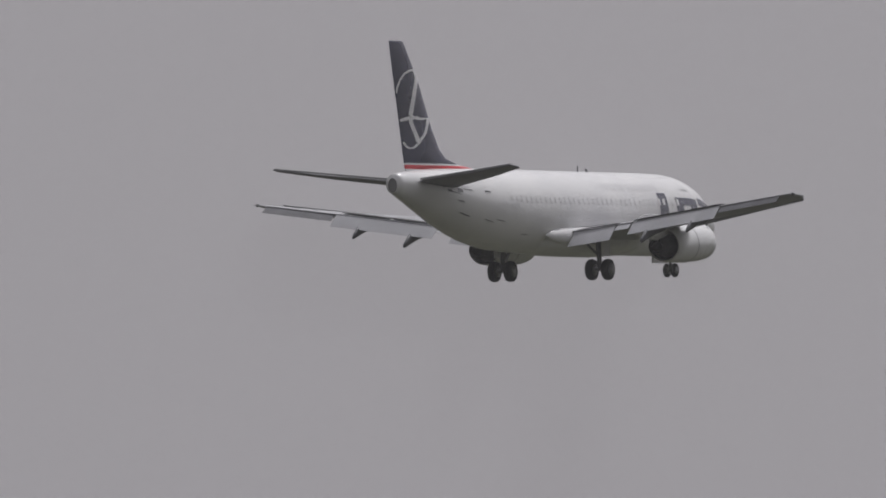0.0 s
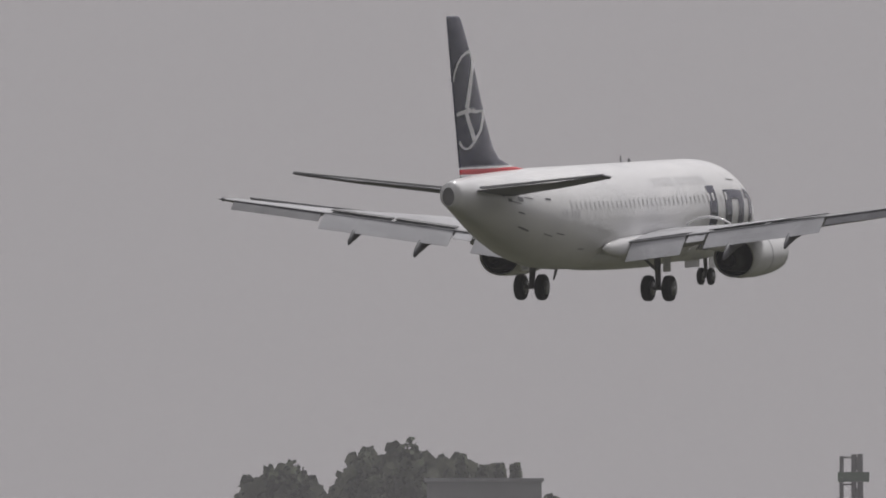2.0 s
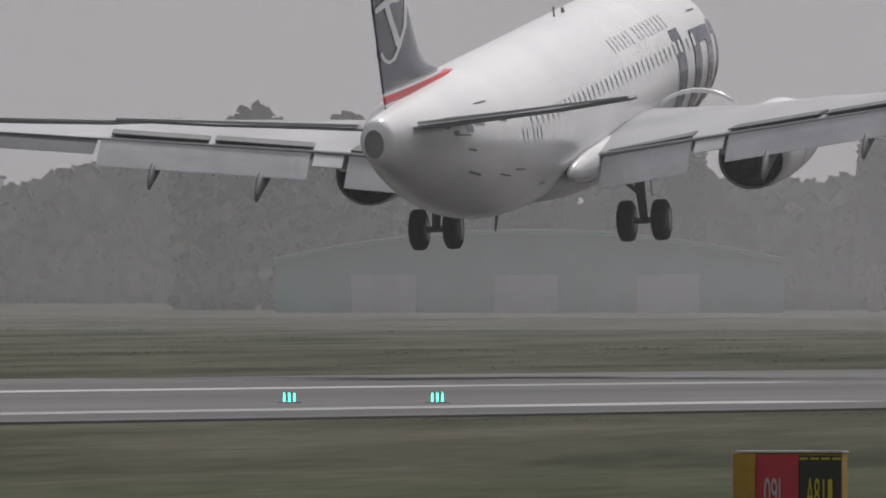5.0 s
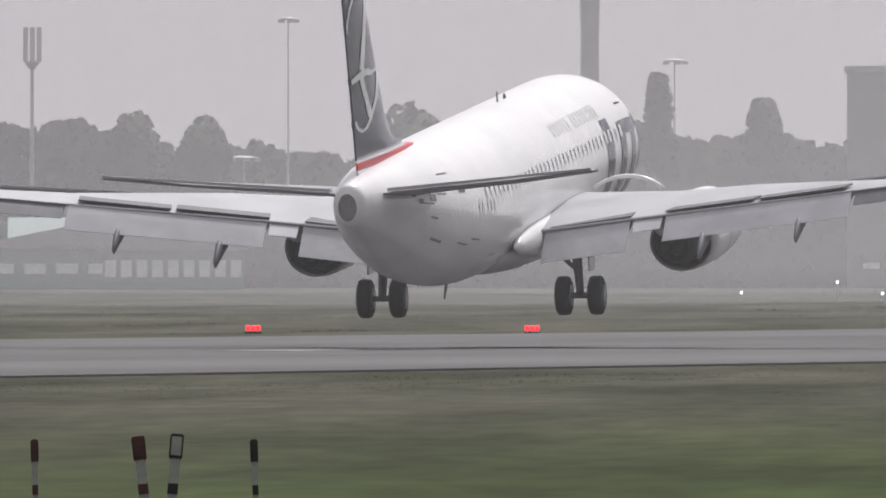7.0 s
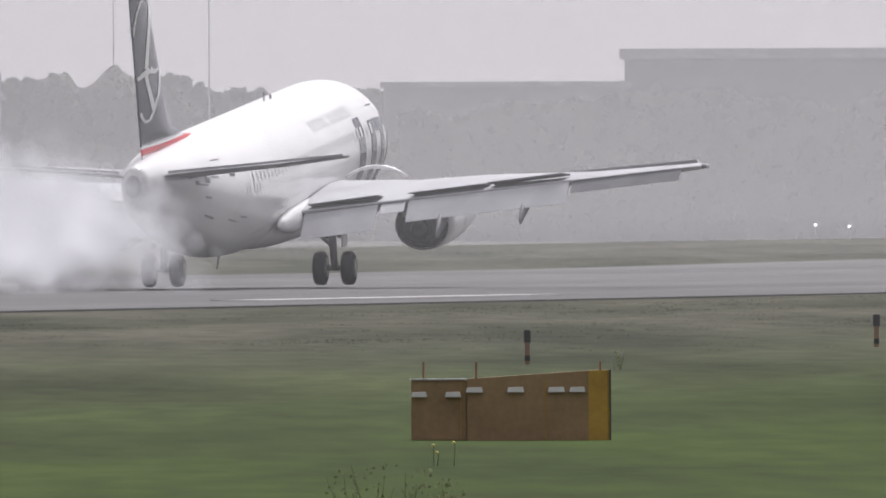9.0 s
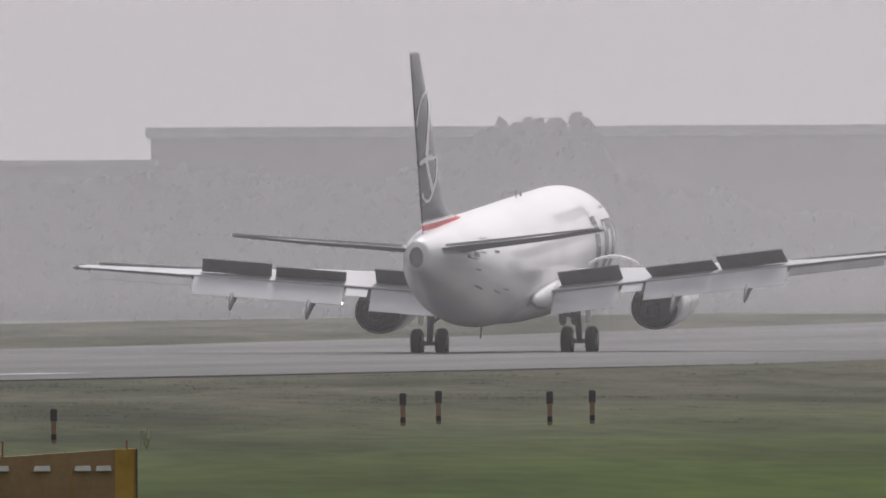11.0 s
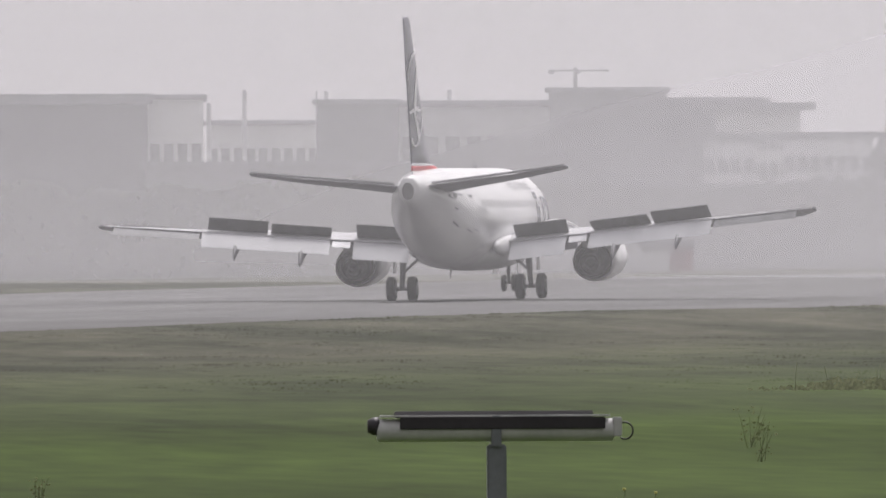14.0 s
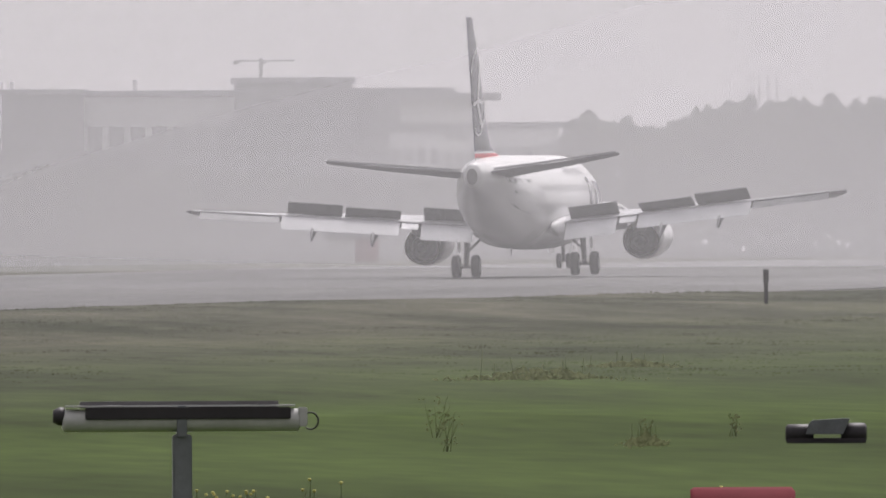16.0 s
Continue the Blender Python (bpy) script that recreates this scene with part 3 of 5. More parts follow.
# ---- the field: one sheet of ground, the runway on it ----
GRASS = mat("airfield grass", (0.037, 0.043, 0.024), 0.95, 0, 0.16, 0.33, 0.22, 0.0, (1, 0.08, 1), second=(0.068, 0.066, 0.047), spec=0.05, rot=-11, zone=(-105, -55, (0.032, 0.049, 0.011)))
# GRASS colours lightened, to offset the shade blades throw on each other.
BLADES = mat("standing grass blades", (0.042, 0.048, 0.028), 0.95, 0, 0.16, 0.33, 0.22, 0.0, (1, 0.08, 1), second=(0.076, 0.074, 0.053), spec=0.05, rot=-11, zone=(-105, -55, (0.037, 0.056, 0.013)), blades=0.10)
ASPHALT = mat("worn damp runway asphalt", (0.076, 0.074, 0.075), 0.75, 0, 0.08, 0.25, 0.14, 0.0, (1, 0.08, 1), spec=0.13)
PAINT = mat("worn white marking", (0.60, 0.60, 0.58), 0.8, 0, 0.4, 0.2, 0.15)
WORN = mat("rubbed marking paint", (0.27, 0.27, 0.265), 0.85, 0, 0.12, 0.4, 0.2, 0.0, (1, 0.1, 1), second=(0.40, 0.40, 0.39))
CONCRETE = mat("grey concrete", (0.30, 0.29, 0.28), 0.85, 0, 0.3, 0.15, 0.1)
RUNWAY_X0, RUNWAY_X1 = -203.0, -142.5
PROFILE = ((-500, 0.0), (960, 0.02), (1140, 0.13), (1174, 0.22), (1233, 0.35), (1256, 0.43), (1314, 0.60), (1341, 0.68), (1500, 1.0), (1900, 1.2), (2300, 0.7), (2700, 0.0), (5000, 0.0))
CREST = ((-500, 0.0), (740, 0.0), (850, 0.24), (900, 0.47), (940, 0.54), (987, 0.50), (1100, 0.42), (1236, 0.25), (1400, 0.1), (1600, 0.0), (5000, 0.0))


def ground_z(x, y):
    prof = float(np.interp(y, *zip(*PROFILE)))
    crest = float(np.interp(y, *zip(*CREST)))
    z = prof * step(-330, -230, x) * (1 - step(-40, 60, x)) + crest * step(RUNWAY_X1 - 1, RUNWAY_X1 + 13, x) * (1 - step(-110, -30, x))
    if x > RUNWAY_X1 or x < RUNWAY_X0:
        z += 0.10 * noise.noise((x * 0.06, y * 0.015, 3.3)) * min(1, abs(x - RUNWAY_X1) / 6, abs(x - RUNWAY_X0) / 6)
    return z


def build_ground():
    xs = [-4900, -3500, -2400, -1600, -1100, -800, -600, -450, -380, -340, -310, -285, -260, -240, -225, -212, -206, -203, -202, -172, -143, -142] + list(range(-140, -20, 4)) + [-10, 10, 40, 80, 160, 400, 1000, 2200, 4900]
    ys = [-4900, -2500, -1000, -400, -100] + list(range(0, 300, 30)) + list(range(300, 1500, 12)) + list(range(1500, 2800, 60)) + [3000, 3400, 3900, 4400, 4900]
    verts = [(x, y, ground_z(x, y)) for y in ys for x in xs]
    n = len(xs)
    faces = [(j * n + i, j * n + i + 1, (j + 1) * n + i + 1, (j + 1) * n + i) for j in range(len(ys) - 1) for i in range(n - 1)]
    me = bpy.data.meshes.new("ground")
    me.from_pydata(verts, [], faces)
    me.materials.append(GRASS)
    for p in me.polygons:
        p.use_smooth = True
    tagged(new("ground", me), "wide flat airfield of rough green and dry grass", "ground", kind="structure")


def strip(bm, x0, x1, y0, y1, lift):
    rows = []
    k = max(1, int((y1 - y0) / 12))
    for i in range(k + 1):
        y = y0 + (y1 - y0) * i / k
        z = float(np.interp(y, *zip(*PROFILE))) + lift
        rows.append([bm.verts.new((x, y, zz)) for x, zz in ((x0, z - 0.3), (x0, z), (x1, z), (x1, z - 0.3))])
    for a, b in zip(rows, rows[1:]):
        for i in range(3):
            bm.faces.new((a[i], a[i + 1], b[i + 1], b[i]))


def build_runway():
    bm = bmesh.new()
    strip(bm, RUNWAY_X0, RUNWAY_X1, 150, 2650, 0.05)
    run = tagged(part("runway", bm, ASPHALT), "long grey asphalt runway with worn white markings", "runway", kind="structure")
    marks = [(-173.9, -171.6, 760, 793), (-152.5, -149.5, 455, 598), (-181.5, -178.5, 525, 708)]
    marks += [(-151.6, -150.2, 800, 845)]
    for x0, x1, y0, y1 in marks:
        bm = bmesh.new()
        strip(bm, x0, x1, y0, y1, 0.062)
        part("marking", bm, WORN if y0 < 900 else CONCRETE, run)
    return run


build_ground()
build_runway()


# ---- places by bearing: u to the right and v downwards, 55068 to the radian, seen from the eye ----
def bearing(u):
    return (14171 - u) / 55068


def site(u, d):
    a = bearing(u)
    return -d * math.sin(a), d * math.cos(a)


def height(v, d):
    return EYE + (500 - v) / 55068 * d


def rest(u, v):
    """Where a thing whose foot shows on that bearing stands on the ground."""
    d = 60.0
    while d < 2600:
        x, y = site(u, d)
        if ground_z(x, y) >= height(v, d):
            break
        d += 1.0
    return d, x, y, ground_z(x, y)


# ---- morning haze: put into upright translucent sheets, set denser by bearing ----
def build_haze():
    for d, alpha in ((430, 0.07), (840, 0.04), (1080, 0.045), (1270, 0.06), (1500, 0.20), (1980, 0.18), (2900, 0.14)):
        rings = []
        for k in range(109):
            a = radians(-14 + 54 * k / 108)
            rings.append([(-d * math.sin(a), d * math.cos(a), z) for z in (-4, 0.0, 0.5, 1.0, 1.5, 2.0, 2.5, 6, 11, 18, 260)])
        veil = part("haze_sheet", loft(rings, False), mist("mist", alpha, thick=True))
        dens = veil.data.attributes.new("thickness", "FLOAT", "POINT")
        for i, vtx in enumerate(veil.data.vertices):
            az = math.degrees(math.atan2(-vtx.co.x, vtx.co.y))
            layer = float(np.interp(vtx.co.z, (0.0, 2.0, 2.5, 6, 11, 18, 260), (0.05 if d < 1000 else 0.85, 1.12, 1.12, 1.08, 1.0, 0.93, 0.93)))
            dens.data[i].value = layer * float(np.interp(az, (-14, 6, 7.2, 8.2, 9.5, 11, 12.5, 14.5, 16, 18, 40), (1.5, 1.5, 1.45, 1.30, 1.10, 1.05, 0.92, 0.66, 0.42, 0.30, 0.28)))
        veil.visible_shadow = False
        tagged(veil, "translucent sheet standing in for haze over the airfield", "mist", kind="stuff")


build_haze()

# ---- distance: buildings, masts, trees ----
BRICKISH = mat("dull grey-brown wall", (0.17, 0.172, 0.178), 0.85, 0, 0.12, 0.15, 0.08)
WHITEWALL = mat("clean white wall", (0.86, 0.86, 0.85), 0.7, 0, 0.12, 0.05, 0.03)
PALE = mat("pale render wall", (0.68, 0.68, 0.67), 0.8, 0, 0.12, 0.1, 0.06)
DARKWALL = mat("dark cladding", (0.075, 0.075, 0.08), 0.7, 0, 0.12, 0.2, 0.1)
ROOFGREY = mat("grey felt roof", (0.22, 0.22, 0.23), 0.85, 0, 0.15, 0.2, 0.1)
GREENWALL = mat("green sheet wall", (0.045, 0.13, 0.105), 0.6, 0, 0.15, 0.2, 0.08)
PALEROOF = mat("pale sheet roof", (0.56, 0.53, 0.49), 0.55, 0, 0.15, 0.1, 0.06)
DULLROOF = mat("grey-green sheet roof", (0.16, 0.22, 0.20), 0.6, 0, 0.15, 0.15, 0.08)
PANE = mat("dark window pane", (0.06, 0.065, 0.07), 0.12, 0, 0.6, 0.2, 0.1)
# Pane tone set near the walls': haze's low contrast is in the colour.
SOFTPANE = mat("window pane faded for haze", (0.135, 0.137, 0.142), 0.4, 0, 0.6, 0.15, 0.08)
HANGARPANEL = mat("weathered dark cladding panel", (0.088, 0.088, 0.093), 0.7, 0, 0.12, 0.15, 0.08)
FRAMEWHITE = mat("white window frame", (0.7, 0.7, 0.7), 0.5, 0, 0.6, 0.1, 0.05)
STEEL = mat("dull galvanised steel", (0.42, 0.42, 0.43), 0.55, 0.5, 0.5, 0.2, 0.1)
LEAF = mat("dull green foliage", (0.032, 0.042, 0.025), 0.85, 0, 0.2, 0.25, 0.15, second=(0.055, 0.066, 0.034), spec=0.2)
# Lighter than STEEL: the haze over far masts is put into this colour.
MASTGREY = mat("mast steel paled for haze", (0.60, 0.60, 0.61), 0.6, 0.1, 0.5, 0.15, 0.1)
MIXED = mat("mixed dark foliage", (0.030, 0.036, 0.024), 0.85, 0, 0.05, 0.3, 0.15, second=(0.060, 0.064, 0.042), spec=0.1)
VERGE = mat("rough dull grass", (0.105, 0.108, 0.07), 0.95, 0, 0.2, 0.2, 0.1, spec=0.05)
TOWERSTEEL = mat("dark painted steel", (0.10, 0.095, 0.10), 0.7, 0.1, 0.5, 0.2, 0.1)
POSTMAROON = mat("dull maroon post", (0.12, 0.04, 0.04), 0.7, 0, 1.0, 0.2, 0.1)
BARK = mat("dark bark", (0.07, 0.055, 0.045), 0.9, 0, 1.5, 0.3, 0.2, 0.3)


def place(ob, u, d, turn=0.0):
    x, y = site(u, d)
    ob.matrix_world = pose(x, y, ground_z(x, y), 0, 0, math.degrees(bearing(u)) + turn)
    return ob


def building(name, u0, u1, v, d, deep, wall, label, category, rows=0, cols=0, roof=0.4, overhang=0.3, pane=None, band=(0.2, 0.9), gable=0.0, slope=False):
    """A block seen from its front: walls, a flat or gabled roof and its window panes."""
    w = (u1 - u0) / 55068 * d
    x, y = site((u0 + u1) / 2, d)
    h = height(v, d) - ground_z(x, y)
    ob = place(tagged(new(name), label, category), (u0 + u1) / 2, d)
    body = part("wall", boxed(-w / 2, w / 2, 0, deep, -0.5, h - roof - (gable if slope else 0)), wall, ob)
    if gable:
        part("roof", loft([[(-w / 2 - overhang, yy, h - gable), (0, yy, h), (w / 2 + overhang, yy, h - gable), (w / 2 + overhang, yy, h - gable - roof), (-w / 2 - overhang, yy, h - gable - roof)] for yy in (-overhang, deep + overhang)]), ROOFGREY, ob, "grey pitched roof")
    else:
        part("roof", boxed(-w / 2 - overhang, w / 2 + overhang, -overhang, deep + overhang, h - roof, h, 0.05), ROOFGREY, ob, "flat grey roof edge")
    if slope:
        part("sloping_roof", loft([[(xx, -overhang, h - gable - 0.1), (xx, deep * 0.4, h - 0.05), (xx, deep * 0.4, h - 0.3), (xx, -overhang, h - gable - 0.35)] for xx in (-w * 0.42, w / 2 + overhang)]), DULLROOF, ob, "pale sloping roof")
    one = None
    hh = h - roof - (gable if slope else 0)
    for r in range(rows):
        for c in range(cols):
            pw, ph = w / cols, hh * (band[1] - band[0]) / rows
            cx, cz = -w / 2 + (c + 0.5) * pw, hh * band[0] + (r + 0.5) * ph
            if one is None:
                bm = boxed(-pw * 0.34, pw * 0.34, -0.06, 0.05, -ph * 0.30, ph * 0.30)
                one = part("window", bm, pane or SOFTPANE, ob)
                one.location = (cx, 0, cz)
            else:
                o = new("window", one.data)
                o.parent, o.location = ob, (cx, 0, cz)
    return ob


def clumps(points, size, seed, facing):
    """Many small leaf clumps, each two crossed leaves of uneven outline that shade with the crown's side on which they grow."""
    rnd = random.Random(seed)
    verts, faces, normals = [], [], []
    for x, y, z in points:
        p = Vector((x, y, z))
        side = facing(p)
        for _ in range(2):
            a, b = rnd.uniform(0, math.tau), rnd.uniform(-0.9, 0.9)
            u = Vector((math.cos(a), math.sin(a), 0.3 * b)) * size * rnd.uniform(0.6, 1.2)
            v = Vector((-math.sin(a) * b, math.cos(a) * b, 1)).normalized() * size * rnd.uniform(0.5, 1.0)
            k = len(verts)
            verts += [tuple(p - u * 0.9 - v * 0.3), tuple(p - v), tuple(p + u - v * 0.2), tuple(p + u * 0.5 + v * 0.8), tuple(p - u * 0.4 + v)]
            loop = (k, k + 1, k + 2, k + 3, k + 4)
            faces.append(loop if u.cross(v).dot(side) > 0 else loop[::-1])
            n = (side + Vector((rnd.gauss(0, 0.12), rnd.gauss(0, 0.12), rnd.gauss(0, 0.12)))).normalized()
            normals += [tuple(n)] * 5
    return verts, faces, normals


def leafy(name, points, size, seed, material, parent=None, label="", facing=None):
    me = bpy.data.meshes.new(name)
    v, f, n = clumps(points, size, seed, facing or (lambda p: Vector((0, -0.4, 1)).normalized()))
    me.from_pydata(v, [], f)
    me.materials.append(material)
    if facing:
        me.normals_split_custom_set_from_vertices(n)
    ob = new(name, me)
    ob.parent = parent
    return ob


def tree(u, v, wide, d, seed, shape="round"):
    """A trunk with limbs, and a crown of leaf clumps in uneven lobes. wide: across, in the bearing's units."""
    rnd = random.Random(seed)
    w = wide / 55068 * d / 2
    x, y = site(u, d)
    h = height(v, d) - ground_z(x, y)
    words = "tall narrow dark conifer" if shape == "tall" else "broad leafy tree with a dark uneven crown"
    ob = place(tagged(new("tree"), words + " in the haze", "tree", "trees at the field's edge"), u, d)
    part("trunk", rod((0, 0, -0.3), (rnd.uniform(-.3, .3), 0, h * 0.6), 0.035 * h, 0.012 * h), BARK, ob)
    for k in range(4):
        a = rnd.uniform(0, math.tau)
        part("limb", rod((0, 0, h * rnd.uniform(0.2, 0.4)), (w * 0.6 * math.cos(a), w * 0.6 * math.sin(a), h * rnd.uniform(0.5, 0.75)), 0.014 * h, 0.005 * h, 6), BARK, ob)
    pts = []
    if shape == "tall":
        for _ in range(1500):
            t = rnd.random() ** 0.8
            r = w * (math.sin(math.pi * (0.10 + 0.84 * t)) ** 0.55) * rnd.random() ** 0.4
            a = rnd.uniform(0, math.tau)
            pts.append((r * math.cos(a), r * math.sin(a), h * (0.06 + 0.93 * t)))
        size = 0.13 * w + 0.14
    else:
        lobes = [(0, 0, h * 0.62, w * 0.72, h * 0.37)]
        for k in range(9):
            a = k * 2.4 + rnd.random()
            r = w * rnd.uniform(0.35, 0.68)
            lobes.append((r * math.cos(a), r * math.sin(a), h * rnd.uniform(0.36, 0.72), w * rnd.uniform(0.28, 0.42), h * rnd.uniform(0.14, 0.24)))
        for _ in range(4200):
            lx, ly, lz, lr, lh = lobes[0 if rnd.random() < 0.3 else rnd.randrange(len(lobes))]
            n = Vector((rnd.gauss(0, 1), rnd.gauss(0, 1), rnd.gauss(0, 1))).normalized() * rnd.random() ** 0.42
            pts.append((lx + n.x * lr, ly + n.y * lr, lz + n.z * lh))
        size = 0.05 * w + 0.2
    heart = Vector((0, 0, h * (0.4 if shape == "tall" else 0.45)))
    leafy("crown", pts, size, seed, LEAF, ob, "", lambda p: ((p - heart) * Vector((1 / w, 1 / w, 1.6 / h)) + Vector((0, 0, 0.15))).normalized())
    return ob


def belt(rows, d, deep, seed, count, size, label):
    """A far belt of trees and bushes: rows of bearing and top."""
    rnd = random.Random(seed)
    us, vs = zip(*rows)
    pts = []
    for _ in range(count):
        u = rnd.uniform(us[0], us[-1])
        dd = d + rnd.uniform(0, deep)
        x, y = site(u, dd)
        wob = 1 + 0.10 * noise.noise((u * 0.012, seed, 0)) + 0.07 * noise.noise((u * 0.05, seed, 5))
        top = (height(float(np.interp(u, us, vs)), dd) - ground_z(x, y)) * wob
        pts.append((x, y, ground_z(x, y) + top * rnd.random() ** 0.85))

    def lump(p):
        """The swell of the tree tops round a point."""
        return Vector((0.7 * noise.noise((p.x * 0.05, p.z * 0.08, seed)), -0.55, 0.55 + 0.5 * noise.noise((p.x * 0.04, p.z * 0.07, seed + 9)))).normalized()
    ob = leafy("woodland", pts, size, seed, MIXED, None, "", lump)
    tagged(ob, label, "woodland", kind="stuff")
    return ob


def mast(u, v, d, thick, head, label="slender floodlight mast with a flat lamp head", name="floodlight_mast", kind_="mast", group="floodlight masts"):
    x, y = site(u, d)
    h = height(v, d) - ground_z(x, y)
    k = d / 55068
    ob = place(tagged(new(name), label, kind_, group), u, d)
    part("pole", rod((0, 0, -0.3), (0, 0, h), thick * k * 0.5, thick * k * 0.34), MASTGREY, ob)
    if head:
        part("lamp_head", turned([(-0.12, 0.2), (-0.03, head * k * 0.42), (0.05, head * k * 0.42), (0.16, 0.25)], "z", 14, (0, 0, h)), MASTGREY, ob)
        for a in range(5):
            part("floodlight", boxed(-0.25 + math.cos(a * 1.256) * head * k * 0.4, 0.25 + math.cos(a * 1.256) * head * k * 0.4, -0.2 + math.sin(a * 1.256) * head * k * 0.4, 0.2 + math.sin(a * 1.256) * head * k * 0.4, h - 0.3, h - 0.05), STEEL, ob)
    return ob


def hangar(u0, u1, v, veave, d, deep, label, face=GREENWALL, roof=None, bright=False):
    """A wide hangar with a low arched roof, sheet walls and sliding doors."""
    w = (u1 - u0) / 55068 * d
    x, y = site((u0 + u1) / 2, d)
    g = ground_z(x, y)
    h, he = height(v, d) - g, height(veave, d) - g
    ob = place(tagged(new("hangar"), label, "hangar"), (u0 + u1) / 2, d)
    back = 9.0 if bright else 0.0
    arc = [(-w / 2 + w * i / 16, he + (h - he) * (1 - (2 * i / 16 - 1) ** 2)) for i in range(17)]
    part("wall", loft([[(xx, yy, zz - 0.15) for xx, zz in arc] + [(w / 2, yy, -0.4), (-w / 2, yy, -0.4)] for yy in (back, deep)]), face, ob, "green sheet walls")
    part("roof", loft([[(xx * 1.01, yy, zz + 0.2) for xx, zz in arc] + [(xx * 1.01, yy, zz - 0.1) for xx, zz in arc[::-1]] for yy in (back - 0.8, deep + 0.8)]), roof or PALEROOF, ob, "arched sheet roof")
    if bright:
        part("arched_front", loft([[(xx * (1 - 0.04 * f), -0.6 + 9.2 * f, he - 0.1 + e + (zz - he) * f) for xx, zz in arc] for f, e in ((0, -0.1), (0, 0.1), (0.35, 0.1), (0.7, 0.1), (1, 0.1), (1, -0.1))], False), PALEROOF, ob, "pale sheet arch over the doors")
        part("wall", boxed(-w * 0.5, w * 0.5, 0, back, -0.4, he - 0.15), face, ob, "green sheet walls")
    for i in range(5):
        part("door_panel", boxed(-w * 0.35 + i * w * 0.14, -w * 0.35 + (i + 0.9) * w * 0.14, -0.15, 0.02, 0, he * 0.75), face if i % 2 else (PALE if bright else ROOFGREY), ob)
    for i in range(3):
        part("roof_rib", loft([[(xx * 1.012, yy, zz + 0.26) for xx, zz in arc] + [(xx * 1.012, yy, zz + 0.2) for xx, zz in arc[::-1]] for yy in (deep * (0.2 + 0.3 * i), deep * (0.2 + 0.3 * i) + 0.3)]), ROOFGREY, ob)
    return ob


def build_distance():
    # first stretch: terminal blocks and a lattice tower far beyond
    D = 3600
    building("office_block", -3770, -3567, 200, D, 18, BRICKISH, "grey-brown office block with flat roof", "building", 3, 6)
    building("office_block", -3567, -3370, 236, D + 30, 18, PALE, "pale low office building with window bands", "building", 3, 9)
    building("office_block", -4000, -3776, 238, D - 20, 14, PALE, "pale low building with dark window band", "building", 2, 7)
    rnd = random.Random(77)
    u = -3245
    while u < -1300:
        w = rnd.uniform(50, 150)
        base = float(np.interp(u, (-3245, -2700, -1300), (300, 312, 330)))
        # Paler wall materials chosen here to paint the haze over these blocks.
        wall = CONCRETE if rnd.random() < 0.6 else ROOFGREY
        building("terminal_block", u, u + w, base + rnd.uniform(-5, 16), D + 60 + rnd.uniform(0, 40), 24, wall, "low grey flat-roofed terminal block in haze", "building", 2, max(2, int(w / 34)))
        u += w - 1 + (rnd.uniform(6, 26) if rnd.random() < 0.3 else 0)
    building("terminal_block", -1300, -420, 345, D + 40, 26, BRICKISH, "long low grey terminal wing with flat roof", "building", 2, 20)
    building("terminal_block", -1180, -900, 318, D + 70, 20, PALE, "pale terminal block behind the wing", "building", 3, 9)
    belt([(-1560, 420), (-1300, 380), (-1100, 400), (-900, 350), (-700, 290), (-520, 250), (-380, 240)], D - 500, 80, 14, 9000, 0.9, "dark trees and bushes beside the terminal")
    belt([(-3240, 420), (-3120, 395), (-3000, 405), (-2930, 420), (-2900, 450)], D - 420, 60, 15, 4000, 0.8, "dark hazy trees before the terminal")
    for a, b, v in ((-3280, -3205, 278), (-3200, -3110, 280), (-2860, -2780, 272), (-2730, -2605, 275), (-2340, -2262, 282), (-1837, -1765, 292)):
        building("roof_plant_room", a, b, v, D + 66, 8, BRICKISH, "grey plant room above the terminal roof", "plant room")
    show = building("showroom", -2786, -2545, 332, D - 260, 14, CONCRETE, "grey showroom with a dark fascia band and sign bars", "building")
    kk = (D - 260) / 55068
    zz = lambda v: height(v, D - 260) - ground_z(*site(-2665, D - 260))
    part("fascia", boxed(-82 * kk, 121 * kk, -0.45, -0.02, zz(361), zz(333), 0.05), DARKWALL, show, "dark fascia band")
    part("fascia_sign", boxed(-76 * kk, 52 * kk, -0.5, -0.02, zz(406), zz(373), 0.05), GREENWALL, show, "dull green fascia sign")
    for i in range(9):
        part("sign_bar", boxed((-58 + i * 11) * kk, (-51 + i * 11) * kk, -0.56, -0.49, zz(396), zz(384)), STEEL, show)
    part("canopy", boxed(-82 * kk, 75 * kk, -1.6, -0.02, zz(428), zz(407), 0.05), DARKWALL, show, "dark canopy over the entrance")
    annex = building("showroom_annex", -2545, -2415, 358, D - 262, 14, WHITEWALL, "white annex with a grey plinth and a board", "building", 0, 0, 0.3)
    part("plinth", boxed(-64 * kk, 64 * kk, -0.12, -0.01, -0.3, zz(403)), ROOFGREY, annex, "grey plinth wall")
    part("board", boxed(-19 * kk, 24 * kk, -0.5, -0.15, zz(400), zz(374), 0.03), STEEL, annex, "grey display board")
    part("flagpole", rod((-7 * kk, -0.6, 0), (-7 * kk, -0.6, zz(362)), 0.09), STEEL, annex)
    tank = place(tagged(new("water_tank"), "white round water tank with a domed top", "tank"), -2245, D - 250)
    part("drum", turned([(zz(386), 16 * kk), (zz(362), 17 * kk), (zz(357), 14 * kk), (zz(354), 4 * kk)], "z", 20), FRAMEWHITE, tank, "white drum", True)
